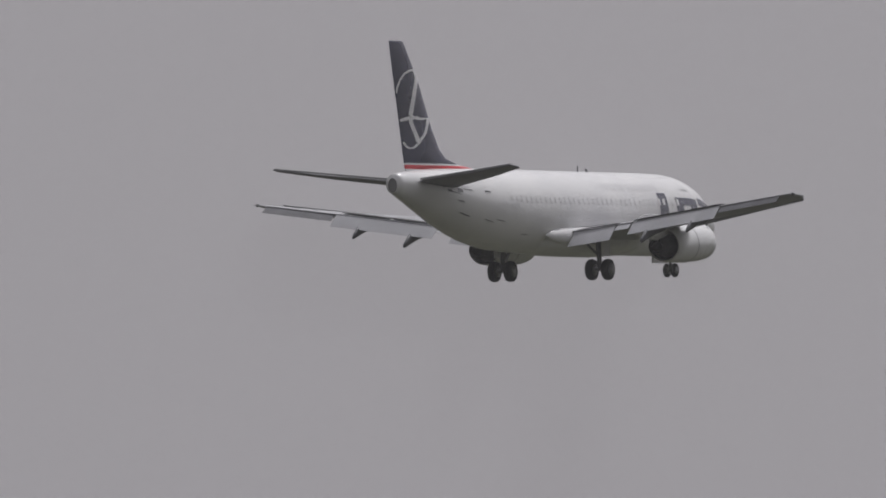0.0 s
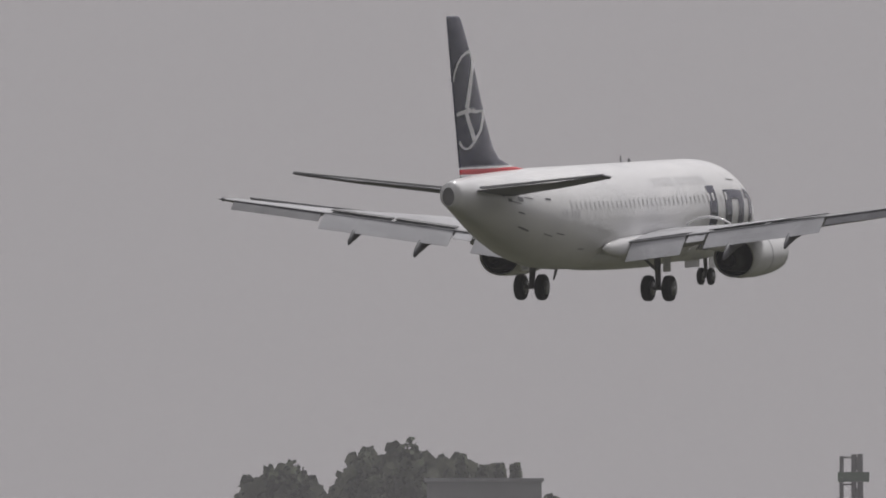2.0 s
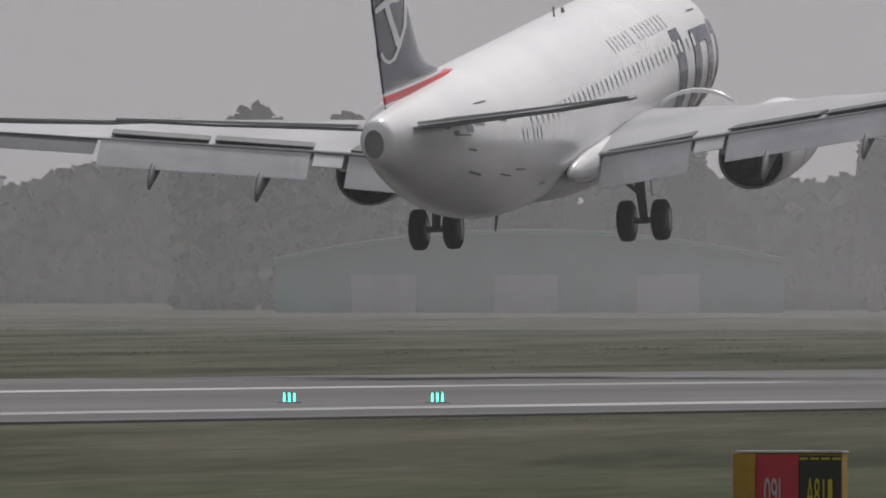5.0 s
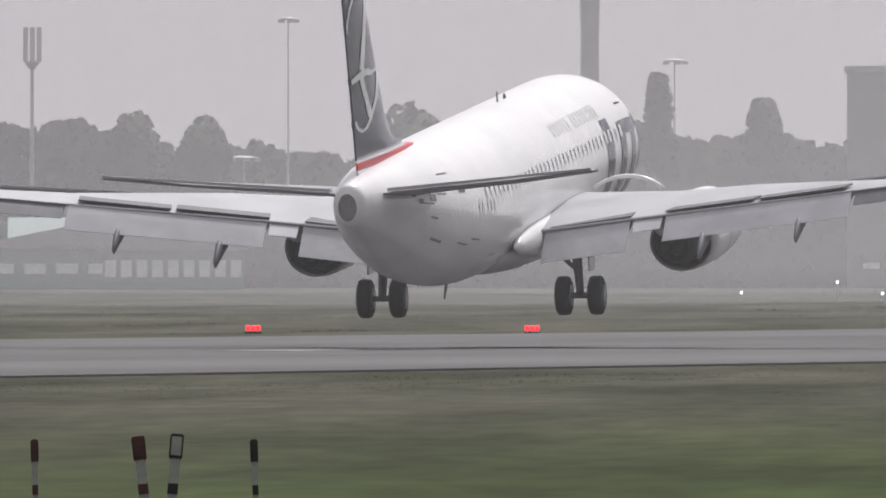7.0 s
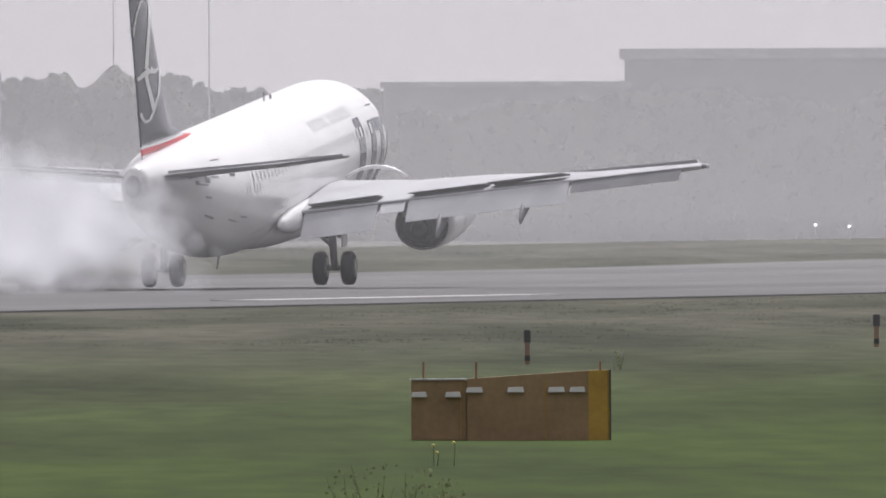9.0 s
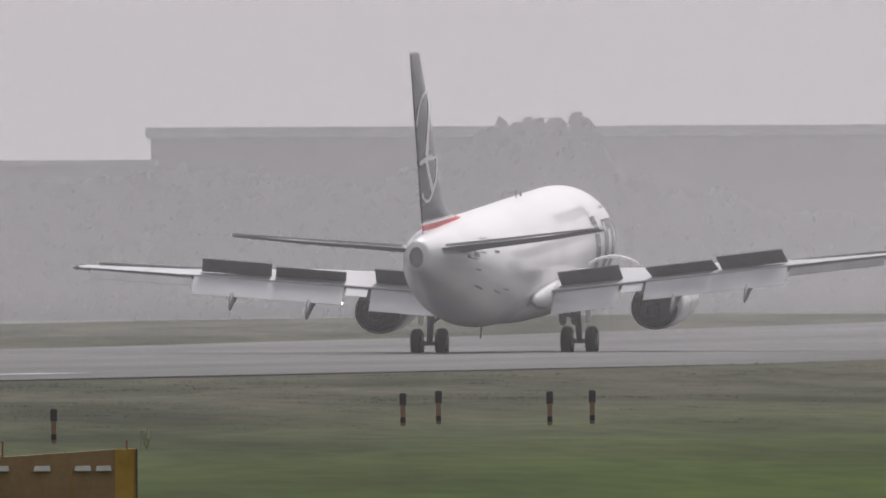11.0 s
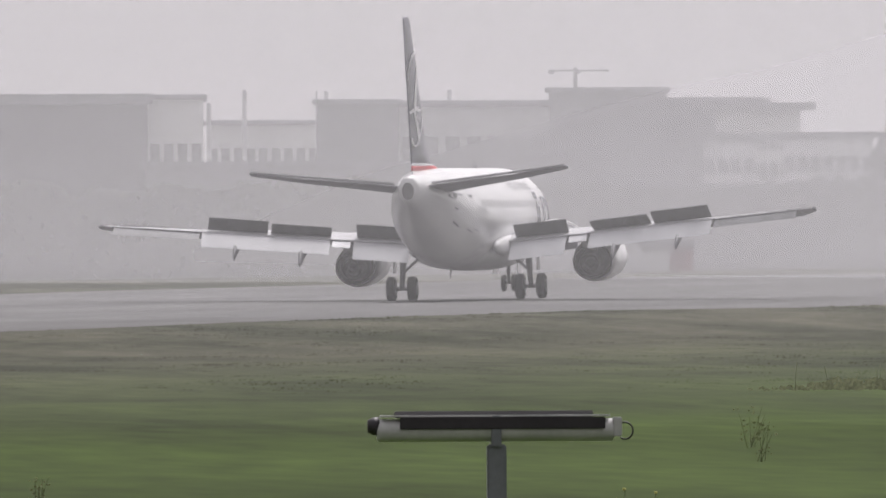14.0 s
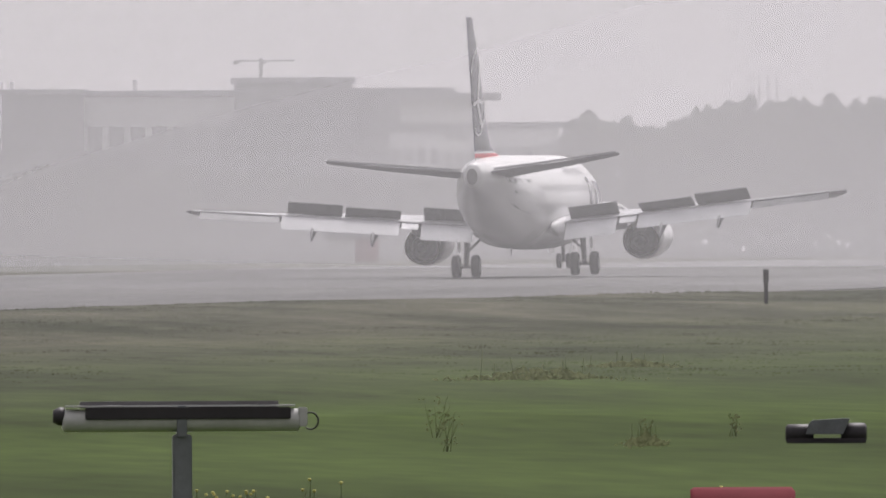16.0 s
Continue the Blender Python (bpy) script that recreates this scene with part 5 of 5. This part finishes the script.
def build_cabinet():
    d, x, y, z = rest(4390, 916)
    k = d / 55068
    ob = place(tagged(new("sign_cabinet"), "back of a long ochre sheet-metal taxiway sign with pale vents", "sign"), 4390, d)
    ht, hm = height(791, d) - z, height(807, d) - z
    xs = (-177 * k, -78 * k, 137 * k, 174 * k)
    part("small_case", boxed(xs[0], xs[1], 0.02, 0.32, 0, hm, 0.012), BOXBROWN, ob, "low brown case")
    part("small_case_top", boxed(xs[0] - 0.01, xs[1], 0.0, 0.34, hm, hm + 0.015), LAMPWHITE, ob)
    part("large_case", loft([[(xs[1], yy, 0), (xs[2], yy, 0), (xs[2], yy, ht), (xs[1], yy, ht - 14 * k)] for yy in (0, 0.36)]), BOXBROWN, ob, "brown case")
    part("end_panel", loft([[(xs[2], yy, 0), (xs[3], yy + 0.08, 0), (xs[3], yy + 0.08, ht + 0.005), (xs[2], yy, ht)] for yy in (-0.004, 0.34)]), ORANGE, ob, "bright ochre end panel")
    part("edge_trim", boxed(xs[3], xs[3] + 0.018, 0.06, 0.42, 0, ht + 0.01), DARKWALL, ob)
    for e, w in ((-163, 24), (-103, 24), (-65, 26), (8, 26), (80, 26), (117, 24)):
        zz = (hm if e < -80 else ht - 8 * k) - 22 * k
        part("vent", loft([[((e - w / 2) * k, yy, zz + dz), ((e + w / 2) * k, yy, zz + dz + 0.005), ((e + w / 2 + 2) * k, yy - 0.01, zz + dz - 8 * k), ((e - w / 2 - 2) * k, yy - 0.01, zz + dz - 8 * k)] for yy, dz in ((-0.03, 0), (0.01, 0.005))]), PAINT, ob, "pale vent hood")
    for e in (-155, -62, 158):
        part("stub", rod((e * k, 0.1, ht - 0.1), (e * k, 0.1, ht + 16 * k), 0.012), POSTOCHRE, ob)
    for e in (-90, 60):
        part("panel_seam", boxed(e * k, (e + 1.5) * k, -0.006, 0.0, 0.02, hm), ORANGE, ob)


def marker(u, vtop, vfoot, head, shaft, broad=13, lean=0, face=None):
    d, x, y, z = rest(u, vfoot)
    k = d / 55068
    h = height(vtop, d) - z
    ob = place(tagged(new("marker_post"), "short marker post with a dark reflector head", "marker post", "marker posts"), u, d)
    ob.matrix_world = ob.matrix_world @ pose(0, 0, 0, 0, lean, 0)
    part("shaft", boxed(-broad * k * 0.36, broad * k * 0.36, -0.02, 0.02, -0.1, h * 0.66, 0.005), shaft, ob)
    hd = part("head", boxed(-broad * k * 0.5, broad * k * 0.5, -0.03, 0.03, h * 0.62, h, 0.012), head, ob, "dark reflector head")
    if face:
        part("reflector", boxed(-broad * k * 0.38, broad * k * 0.38, -0.038, -0.03, h * 0.68, h * 0.96), face, hd)
    part("band", boxed(-broad * k * 0.38, broad * k * 0.38, -0.026, 0.026, h * 0.10, h * 0.26), head, ob)


def build_approach_light():
    d = 164.0
    u = 6620
    k = d / 55068
    x, y = site(u, d)
    z = ground_z(x, y)
    ob = place(tagged(new("approach_light"), "white tubular light bar on a grey post", "light bar"), u, d, 3)
    top = height(791, d) - z
    part("post", boxed(-17 * k, 17 * k, -0.05, 0.05, -0.2, top - 55 * k, 0.008), POLEGREY, ob, "grey square post")
    part("bracket", boxed(-10 * k, 8 * k, -0.07, 0.02, top - 60 * k, top - 4 * k, 0.006), POLEGREY, ob)
    part("tube", turned([(-212 * k, 14 * k), (-208 * k, 20 * k), (205 * k, 20 * k), (210 * k, 12 * k)], "x", 20, (0, 0, top - 30 * k)), LAMPWHITE, ob, "white tube", True)
    part("louvre", boxed(-172 * k, 192 * k, -0.075, -0.04, top - 28 * k, top - 7 * k, 0.004), LAMPDARK, ob, "dark louvre")
    part("top_plate", boxed(-206 * k, 200 * k, -0.06, 0.05, top - 6 * k, top - 3 * k), LAMPWHITE, ob)
    part("hood", boxed(-180 * k, 172 * k, 0.02, 0.09, top - 8 * k, top + 4 * k, 0.005), TOWERSTEEL, ob, "dark grey hood behind")
    part("end_bracket", boxed(206 * k, 222 * k, -0.05, 0.05, top - 42 * k, top - 8 * k, 0.006), LAMPWHITE, ob)
    part("end_cap", turned([(-228 * k, 11 * k), (-218 * k, 16 * k), (-208 * k, 16 * k)], "x", 16, (0, 0, top - 22 * k)), LAMPDARK, ob, "", True)
    ring = []
    for i in range(13):
        a = -0.6 + i * 4.4 / 12
        ring.append((228 * k + 14 * k * math.sin(a), 0, top - 32 * k + 15 * k * math.cos(a)))
    cu = loft([[tuple(Vector(p) + Vector((1.6 * k * math.cos(b) * math.sin(i * 0.37 - 0.6), 1.6 * k * math.sin(b), 1.6 * k * math.cos(b) * math.cos(i * 0.37 - 0.6)))) for b in np.linspace(0, math.tau, 6, endpoint=False)] for i, p in enumerate(ring)])
    part("cable_loop", cu, LAMPDARK, ob, "", True)


def edge_light(u, v, glass, words_, size=1.0):
    d, x, y, z = rest(u, v + 9)
    ob = place(tagged(new("runway_light"), words_, "runway light", "runway edge lights"), u, d)
    k = d / 55068
    part("base", boxed(-0.26, 0.26, -0.1, 0.1, -0.05, 0.06, 0.02), LAMPDARK, ob)
    for e in (-9, 0, 9):
        part("lamp", turned([(0.08, 0.03), (0.10, 3.8 * k * size), (0.2, 4.0 * k * size), (0.25, 2 * k * size)], "z", 12, (e * k, 0, 0)), glass, ob, "glowing lamp", True)


def build_field_things():
    build_sign()
    build_cabinet()
    build_approach_light()
    for u, vt, lean, hd, face in ((1481, 828, -1, POSTRED, None), (1674, 822, -6, POSTRED, POSTRED), (1722, 818, 5, LAMPDARK, POSTWHITE), (1871, 828, -2, LAMPDARK, None)):
        marker(u, vt, 938, hd, POSTWHITE, 24 if face else 14, lean, face)
    for u, vt, vf in ((4419, 719, 780), (5034, 718, 752), (5037, 694, 752), (5100, 690, 750), (5297, 692, 752), (5372, 690, 750)):
        if u != 5034:
            marker(u, vt, vf, LAMPDARK, POSTOCHRE, 12)
    marker(7655, 559, 620, LAMPDARK, LAMPDARK, 10)
    for u in (1374, 1866, 2360):
        edge_light(u, 632, REDGLOW, "low runway light glowing red")
    for u in (-395, -133):
        edge_light(u, 716, GREENGLOW, "low runway light glowing green", 0.4)
    for u, v in ((2730, 590), (2980, 572), (2900, 552), (4930, 552), (4990, 556)):
        x, y = site(u, 1700)
        ob = place(tagged(new("field_lamp"), "small white field lamp", "field lamp", "field lamps"), u, 1700)
        z = max(0.3, height(v, 1700))
        part("stem", rod((0, 0, 0), (0, 0, z), 0.05), STEEL, ob)
        part("bulb", turned([(z, 0.05), (z + 0.07, 0.08), (z + 0.14, 0.03)], "z", 10), WHITEGLOW, ob)
    # things lying in the grass
    d, x, y, z = rest(7760, 868)
    k = d / 55068
    ob = place(tagged(new("ground_light_unit"), "low black floor light unit lying in the grass", "light unit"), 7760, d)
    for e0, e1, r in ((-72, -22, 17), (26, 72, 18)):
        part("drum", turned([(e0 * k, r * 0.7 * k), ((e0 + 4) * k, r * k), ((e1 - 4) * k, r * k), (e1 * k, r * 0.7 * k)], "x", 18, (0, 0.12, r * k)), LAMPDARK, ob, "black lamp drum", True)
    part("base", boxed(-70 * k, 70 * k, 0.0, 0.26, -0.02, 9 * k, 0.01), LAMPDARK, ob)
    part("hood", loft([[(-36 * k, yy, 16 * k), (30 * k, yy, 16 * k), (42 * k, yy, 43 * k), (34 * k, yy, 44 * k), (-24 * k, yy, 41 * k), (-30 * k, yy, 36 * k)] for yy in (-0.05, 0.24)]), POLEGREY, ob, "grey sheet hood")
    d = 205.0
    ob = place(tagged(new("barrier_drum"), "red plastic barrier lying in the grass", "barrier"), 7612, d)
    k = d / 55068
    x, y = site(7612, d)
    h = height(944, d) - ground_z(x, y)
    part("body", turned([(-93 * k, 0.5 * h), (-86 * k, h * 0.52), (86 * k, h * 0.52), (93 * k, h * 0.48)], "x", 20, (0, 0, h * 0.48)), BARRIER, ob, "", True)
    part("stand", boxed(-60 * k, 60 * k, -0.1, 0.1, 0, h * 0.4), LAMPDARK, ob)
    d, x, y, z = rest(5420, 912)
    k = d / 55068
    ob = place(tagged(new("cover_plate"), "grey metal cover plate in the grass", "cover"), 5420, d)
    part("plate", boxed(-32 * k, 32 * k, 0, 0.4, 0, 10 * k, 0.01), PALE, ob)
    part("lug", boxed(-34 * k, -20 * k, -0.05, 0.1, 0, 12 * k, 0.01), LAMPDARK, ob)


build_field_things()


# ---- grasses and weeds ----
WEED = mist("dull dry weeds", 1.0, (0.17, 0.185, 0.10))
FLOWER = mat("pale yellow flowers", (0.55, 0.5, 0.15), 0.8, 0, 1.0, 0.2, 0.1)


def standing_grass(name, count, dmin, dmax, u0, u1, seed, tall, label, beyond=False):
    """Uneven grass: tufts of narrow leaning blades, taller in ragged patches."""
    rnd = random.Random(seed)
    verts, faces = [], []
    for _ in range(count):
        d = math.exp(rnd.uniform(math.log(dmin), math.log(dmax)))
        x, y = site(rnd.uniform(u0, u1), d)
        if (x > RUNWAY_X0 - 0.6) if beyond else (x < RUNWAY_X1 + 0.6):
            continue
        patch_ = 0.5 + 0.5 * noise.noise((x * 0.22, y * 0.022, seed)) + 0.35 * noise.noise((x * 0.9, y * 0.09, seed + 4))
        if patch_ < 0.42 + 0.5 * rnd.random():
            continue
        h0 = tall * patch_ * d / 600
        z = ground_z(x, y)
        for _ in range(4):
            h = h0 * rnd.uniform(0.4, 1.1)
            bx, w, lean = x + rnd.gauss(0, 0.14) * d / 400, rnd.uniform(0.012, 0.032) * d / 400, rnd.gauss(0, 0.45) * h
            k = len(verts)
            verts += [(bx - w, y, z - 0.03), (bx + w, y, z - 0.03), (bx + lean + w * 0.25, y + 0.02, z + h), (bx + lean - w * 0.25, y + 0.02, z + h)]
            faces.append((k, k + 1, k + 2, k + 3))
    me = bpy.data.meshes.new(name)
    me.from_pydata(verts, [], faces)
    me.materials.append(BLADES)
    # lit from above, like the sward they stand in
    me.normals_split_custom_set_from_vertices([(0, -0.15, 0.99)] * len(verts))
    tagged(new(name, me), label, "grass", kind="stuff")


standing_grass("meadow_grass", 26000, 540, 1100, -900, 8300, 5, 0.032, "uneven standing grass in dull green and dry patches")
standing_grass("far_verge_grass", 9000, 560, 1500, -900, 6500, 9, 0.035, "rough grass along the runway's far edge", True)


def flower_patch(u, v, count, seed):
    """A weedy clump with small yellow flower heads."""
    d, x, y, z = rest(u, v)
    k = d / 55068
    rnd = random.Random(seed)
    ob = place(tagged(new("wild_flowers"), "weedy clump with small yellow flowers", "flowers", "wild flowers"), u, d)
    for _ in range(count):
        e, h = rnd.gauss(0, 26) * k, rnd.uniform(18, 46) * k
        part("stem", rod((e, 0, -0.02), (e + rnd.gauss(0, 3) * k, 0.01, h), 0.9 * k, 0.6 * k, 5), WEED, ob)
        part("flower_head", turned([(h - 2 * k, 0.6 * k), (h, 3.2 * k), (h + 2 * k, 2.6 * k), (h + 3 * k, 0.5 * k)], "z", 8, (e, 0, 0)), FLOWER, ob, "small yellow flower head")


for i, (u, v, n) in enumerate(((6690, 985, 9), (6760, 990, 6), (6870, 968, 4), (7600, 975, 4), (4270, 960, 3))):
    flower_patch(u, v, n, 300 + i)


def bush(u, v, wide, tall, seed):
    """A low dark thicket of stems and leaves in the grass."""
    d, x, y, z = rest(u, v)
    k = d / 55068
    rnd = random.Random(seed)
    ob = place(tagged(new("low_thicket"), "low dark thicket of weeds in the grass", "thicket", "thickets"), u, d)
    pts = []
    for _ in range(800):
        e = rnd.gauss(0, 0.36)
        pts.append((e * wide * k, rnd.gauss(0, 2.5), 0.6 * tall * k * math.exp(-e * e * 3) * rnd.random() ** 1.2 * (0.7 + 0.5 * noise.noise((e * 5, seed, 0)))))
    leafy("foliage", pts, 3.2 * k, seed, WEED, ob)
    for i in range(8):
        e = rnd.gauss(0, 0.3)
        part("stem", rod((e * wide * k, 0, -0.02), ((e + rnd.gauss(0, 0.03)) * wide * k, 0, tall * k * rnd.uniform(0.6, 1.15)), 0.8 * k, 0.4 * k, 5), WEED, ob)


for i, (u, v, wide, tall) in enumerate(((7245, 752, 170, 44), (7420, 730, 90, 24), (7438, 868, 44, 34))):
    bush(u, v, wide, tall, 70 + i)


def weed_plant(u, v, h, seed):
    d, x, y, z = rest(u, v)
    rnd = random.Random(seed)
    ob = place(tagged(new("tall_weed"), "tall dry weed standing in the grass", "weed", "tall weeds"), u, d)
    for k in range(5):
        a = rnd.uniform(-0.35, 0.35)
        part("stem", rod((rnd.gauss(0, 0.04), 0, -0.03), (a * h, rnd.gauss(0, .05), h * rnd.uniform(0.6, 1.0)), 0.005, 0.002, 5), WEED, ob)
    leafy("leaves", [(rnd.gauss(0, 0.13) * h, rnd.gauss(0, 0.1), h * rnd.uniform(0.15, 0.95)) for _ in range(34)], 0.017, seed, WEED, ob)


for i, (u, v, h) in enumerate(((7070, 855, 0.55), (7090, 880, 0.5), (4100, 1075, 0.5), (4150, 1080, 0.55), (4230, 1075, 0.5), (4280, 1082, 0.45), (7440, 865, 0.3), (7600, 855, 0.3), (4580, 790, 0.3), (5690, 950, 0.3), (5810, 952, 0.3))):
    weed_plant(u, v, h, 40 + i)

# ---- smoke off the tyres at touch-down, in puffs that drift ----
def blob(name, r, seed, material, label):
    """A soft puff: many thin flakes, dense in the middle."""
    rnd = random.Random(int(seed * 10))
    pts = [(rnd.gauss(0, 0.50) * r, rnd.gauss(0, 0.8) * r, max(-0.6 * r, rnd.gauss(0, 0.42) * r)) for _ in range(110)]
    ob = leafy(name, pts, 0.30 * r + 0.1, int(seed * 10), material)
    ob.visible_shadow = False
    return tagged(ob, label, "smoke", kind="stuff")


SMOKE = mist("tyre smoke", 0.035, (0.68, 0.685, 0.71))
BLUESMOKE = mist("thin blue smoke", 0.04, (0.80, 0.90, 0.96))


def build_smoke():
    rnd = random.Random(8)
    puffs = []
    for i in range(56):
        left = i % 3 == 2
        k = rnd.random()
        t0 = (8.44 if left else 8.18) + k * 0.36
        y = (882 if left else 862) + k * 25 - rnd.uniform(0, 7)
        x = (-174.8 if left else -169.6) + rnd.gauss(0, 0.6)
        r = rnd.uniform(0.6, 1.5)
        top = rnd.uniform(0.2, 4.0)
        p = blob("tyre_smoke", r, i * 1.7, SMOKE, "white tyre smoke puff drifting over the runway")
        low = pose(x, y, -3.5)
        rows = [(0.0, low), (t0 - 0.12, low), (t0 + 0.08, pose(x, y - 0.5, 0.25 + r * 0.25, 0, 0, 10)),
                (t0 + 0.45, pose(x - 0.3, y - 2.5, 0.3 + r * 0.4 + top * 0.5, 10, 0, 30)), (t0 + 1.0, pose(x - 0.7, y - 4, 0.5 + r * 0.4 + top, 20, 0, 50)),
                (t0 + 3.0, pose(x - 3, y - 8, 1.2 + r * 0.4 + top * 1.4, 30, 0, 80)), (16.0, pose(x - 12, y - 20, 4 + top * 2, 40, 0, 110))]
        puffs.append((p, rows))
    for i in range(9):
        k = i / 9
        t0 = 12.0 + k * 1.0
        y = 1106 + (t0 - 12.0) * 64 + 4
        x = -171.0 - 2.4 * k + rnd.gauss(0, 0.4)
        p = blob("brake_smoke", rnd.uniform(0.5, 0.9), 90 + i, BLUESMOKE, "thin bluish smoke puff low over the runway")
        low = pose(x, y, -3.0)
        rows = [(0.0, low), (t0 - 0.15, low), (t0 + 0.1, pose(x, y + 1, 0.8)), (t0 + 0.45, pose(x - 0.4, y + 14, 1.3, 0, 0, 30)), (t0 + 0.9, pose(x - 0.8, y + 20, -3.0, 0, 0, 50)), (16.0, pose(x - 2.0, y + 2, -3.0, 0, 0, 60))]
        puffs.append((p, rows))
    return puffs


PUFFS = build_smoke()


def motions():
    walk(airliner, [(t, pose(x, y, z + EYE, rx, ry, rz)) for t, x, y, z, rx, ry, rz in FLY])
    for wing, s in WINGS:
        at = (s * ROOT.x, ROOT.y, ROOT.z)
        walk(wing, [(t, pose(*at, 0, -s * a, 0)) for t, a in ((0.0, 0.8), (3.2, 0.9), (5.5, 0.5), (8.4, 0.1), (9.0, -0.1), (10.0, -0.3), (12.3, -1.7), (16.0, -1.7))])
    for nac in ENGINES:
        # the pods sit nose-up and sag with the wings once these stop lifting
        walk(nac, [(t, pose(0, 4.3, 1.6 + z, 3, 0, 0) @ pose(0, -4, -1.6)) for t, z in ((0.0, 0.12), (5.5, 0.12), (8.4, 0.06), (10.0, 0.0), (12.3, -0.10), (16.0, -0.10))])
    for sp, hinge, tilt, yaw, share in SPOILERS:
        walk(sp, [(t, pose(*hinge, -a * share, tilt, yaw)) for t, a in ((0.0, 0.0), (8.6, 0.0), (9.0, 12.0), (9.5, 20.0), (10.2, 38.0), (12.3, 52.0), (16.0, 52.0))])
    for puff, rows in PUFFS:
        walk(puff, rows)


motions()
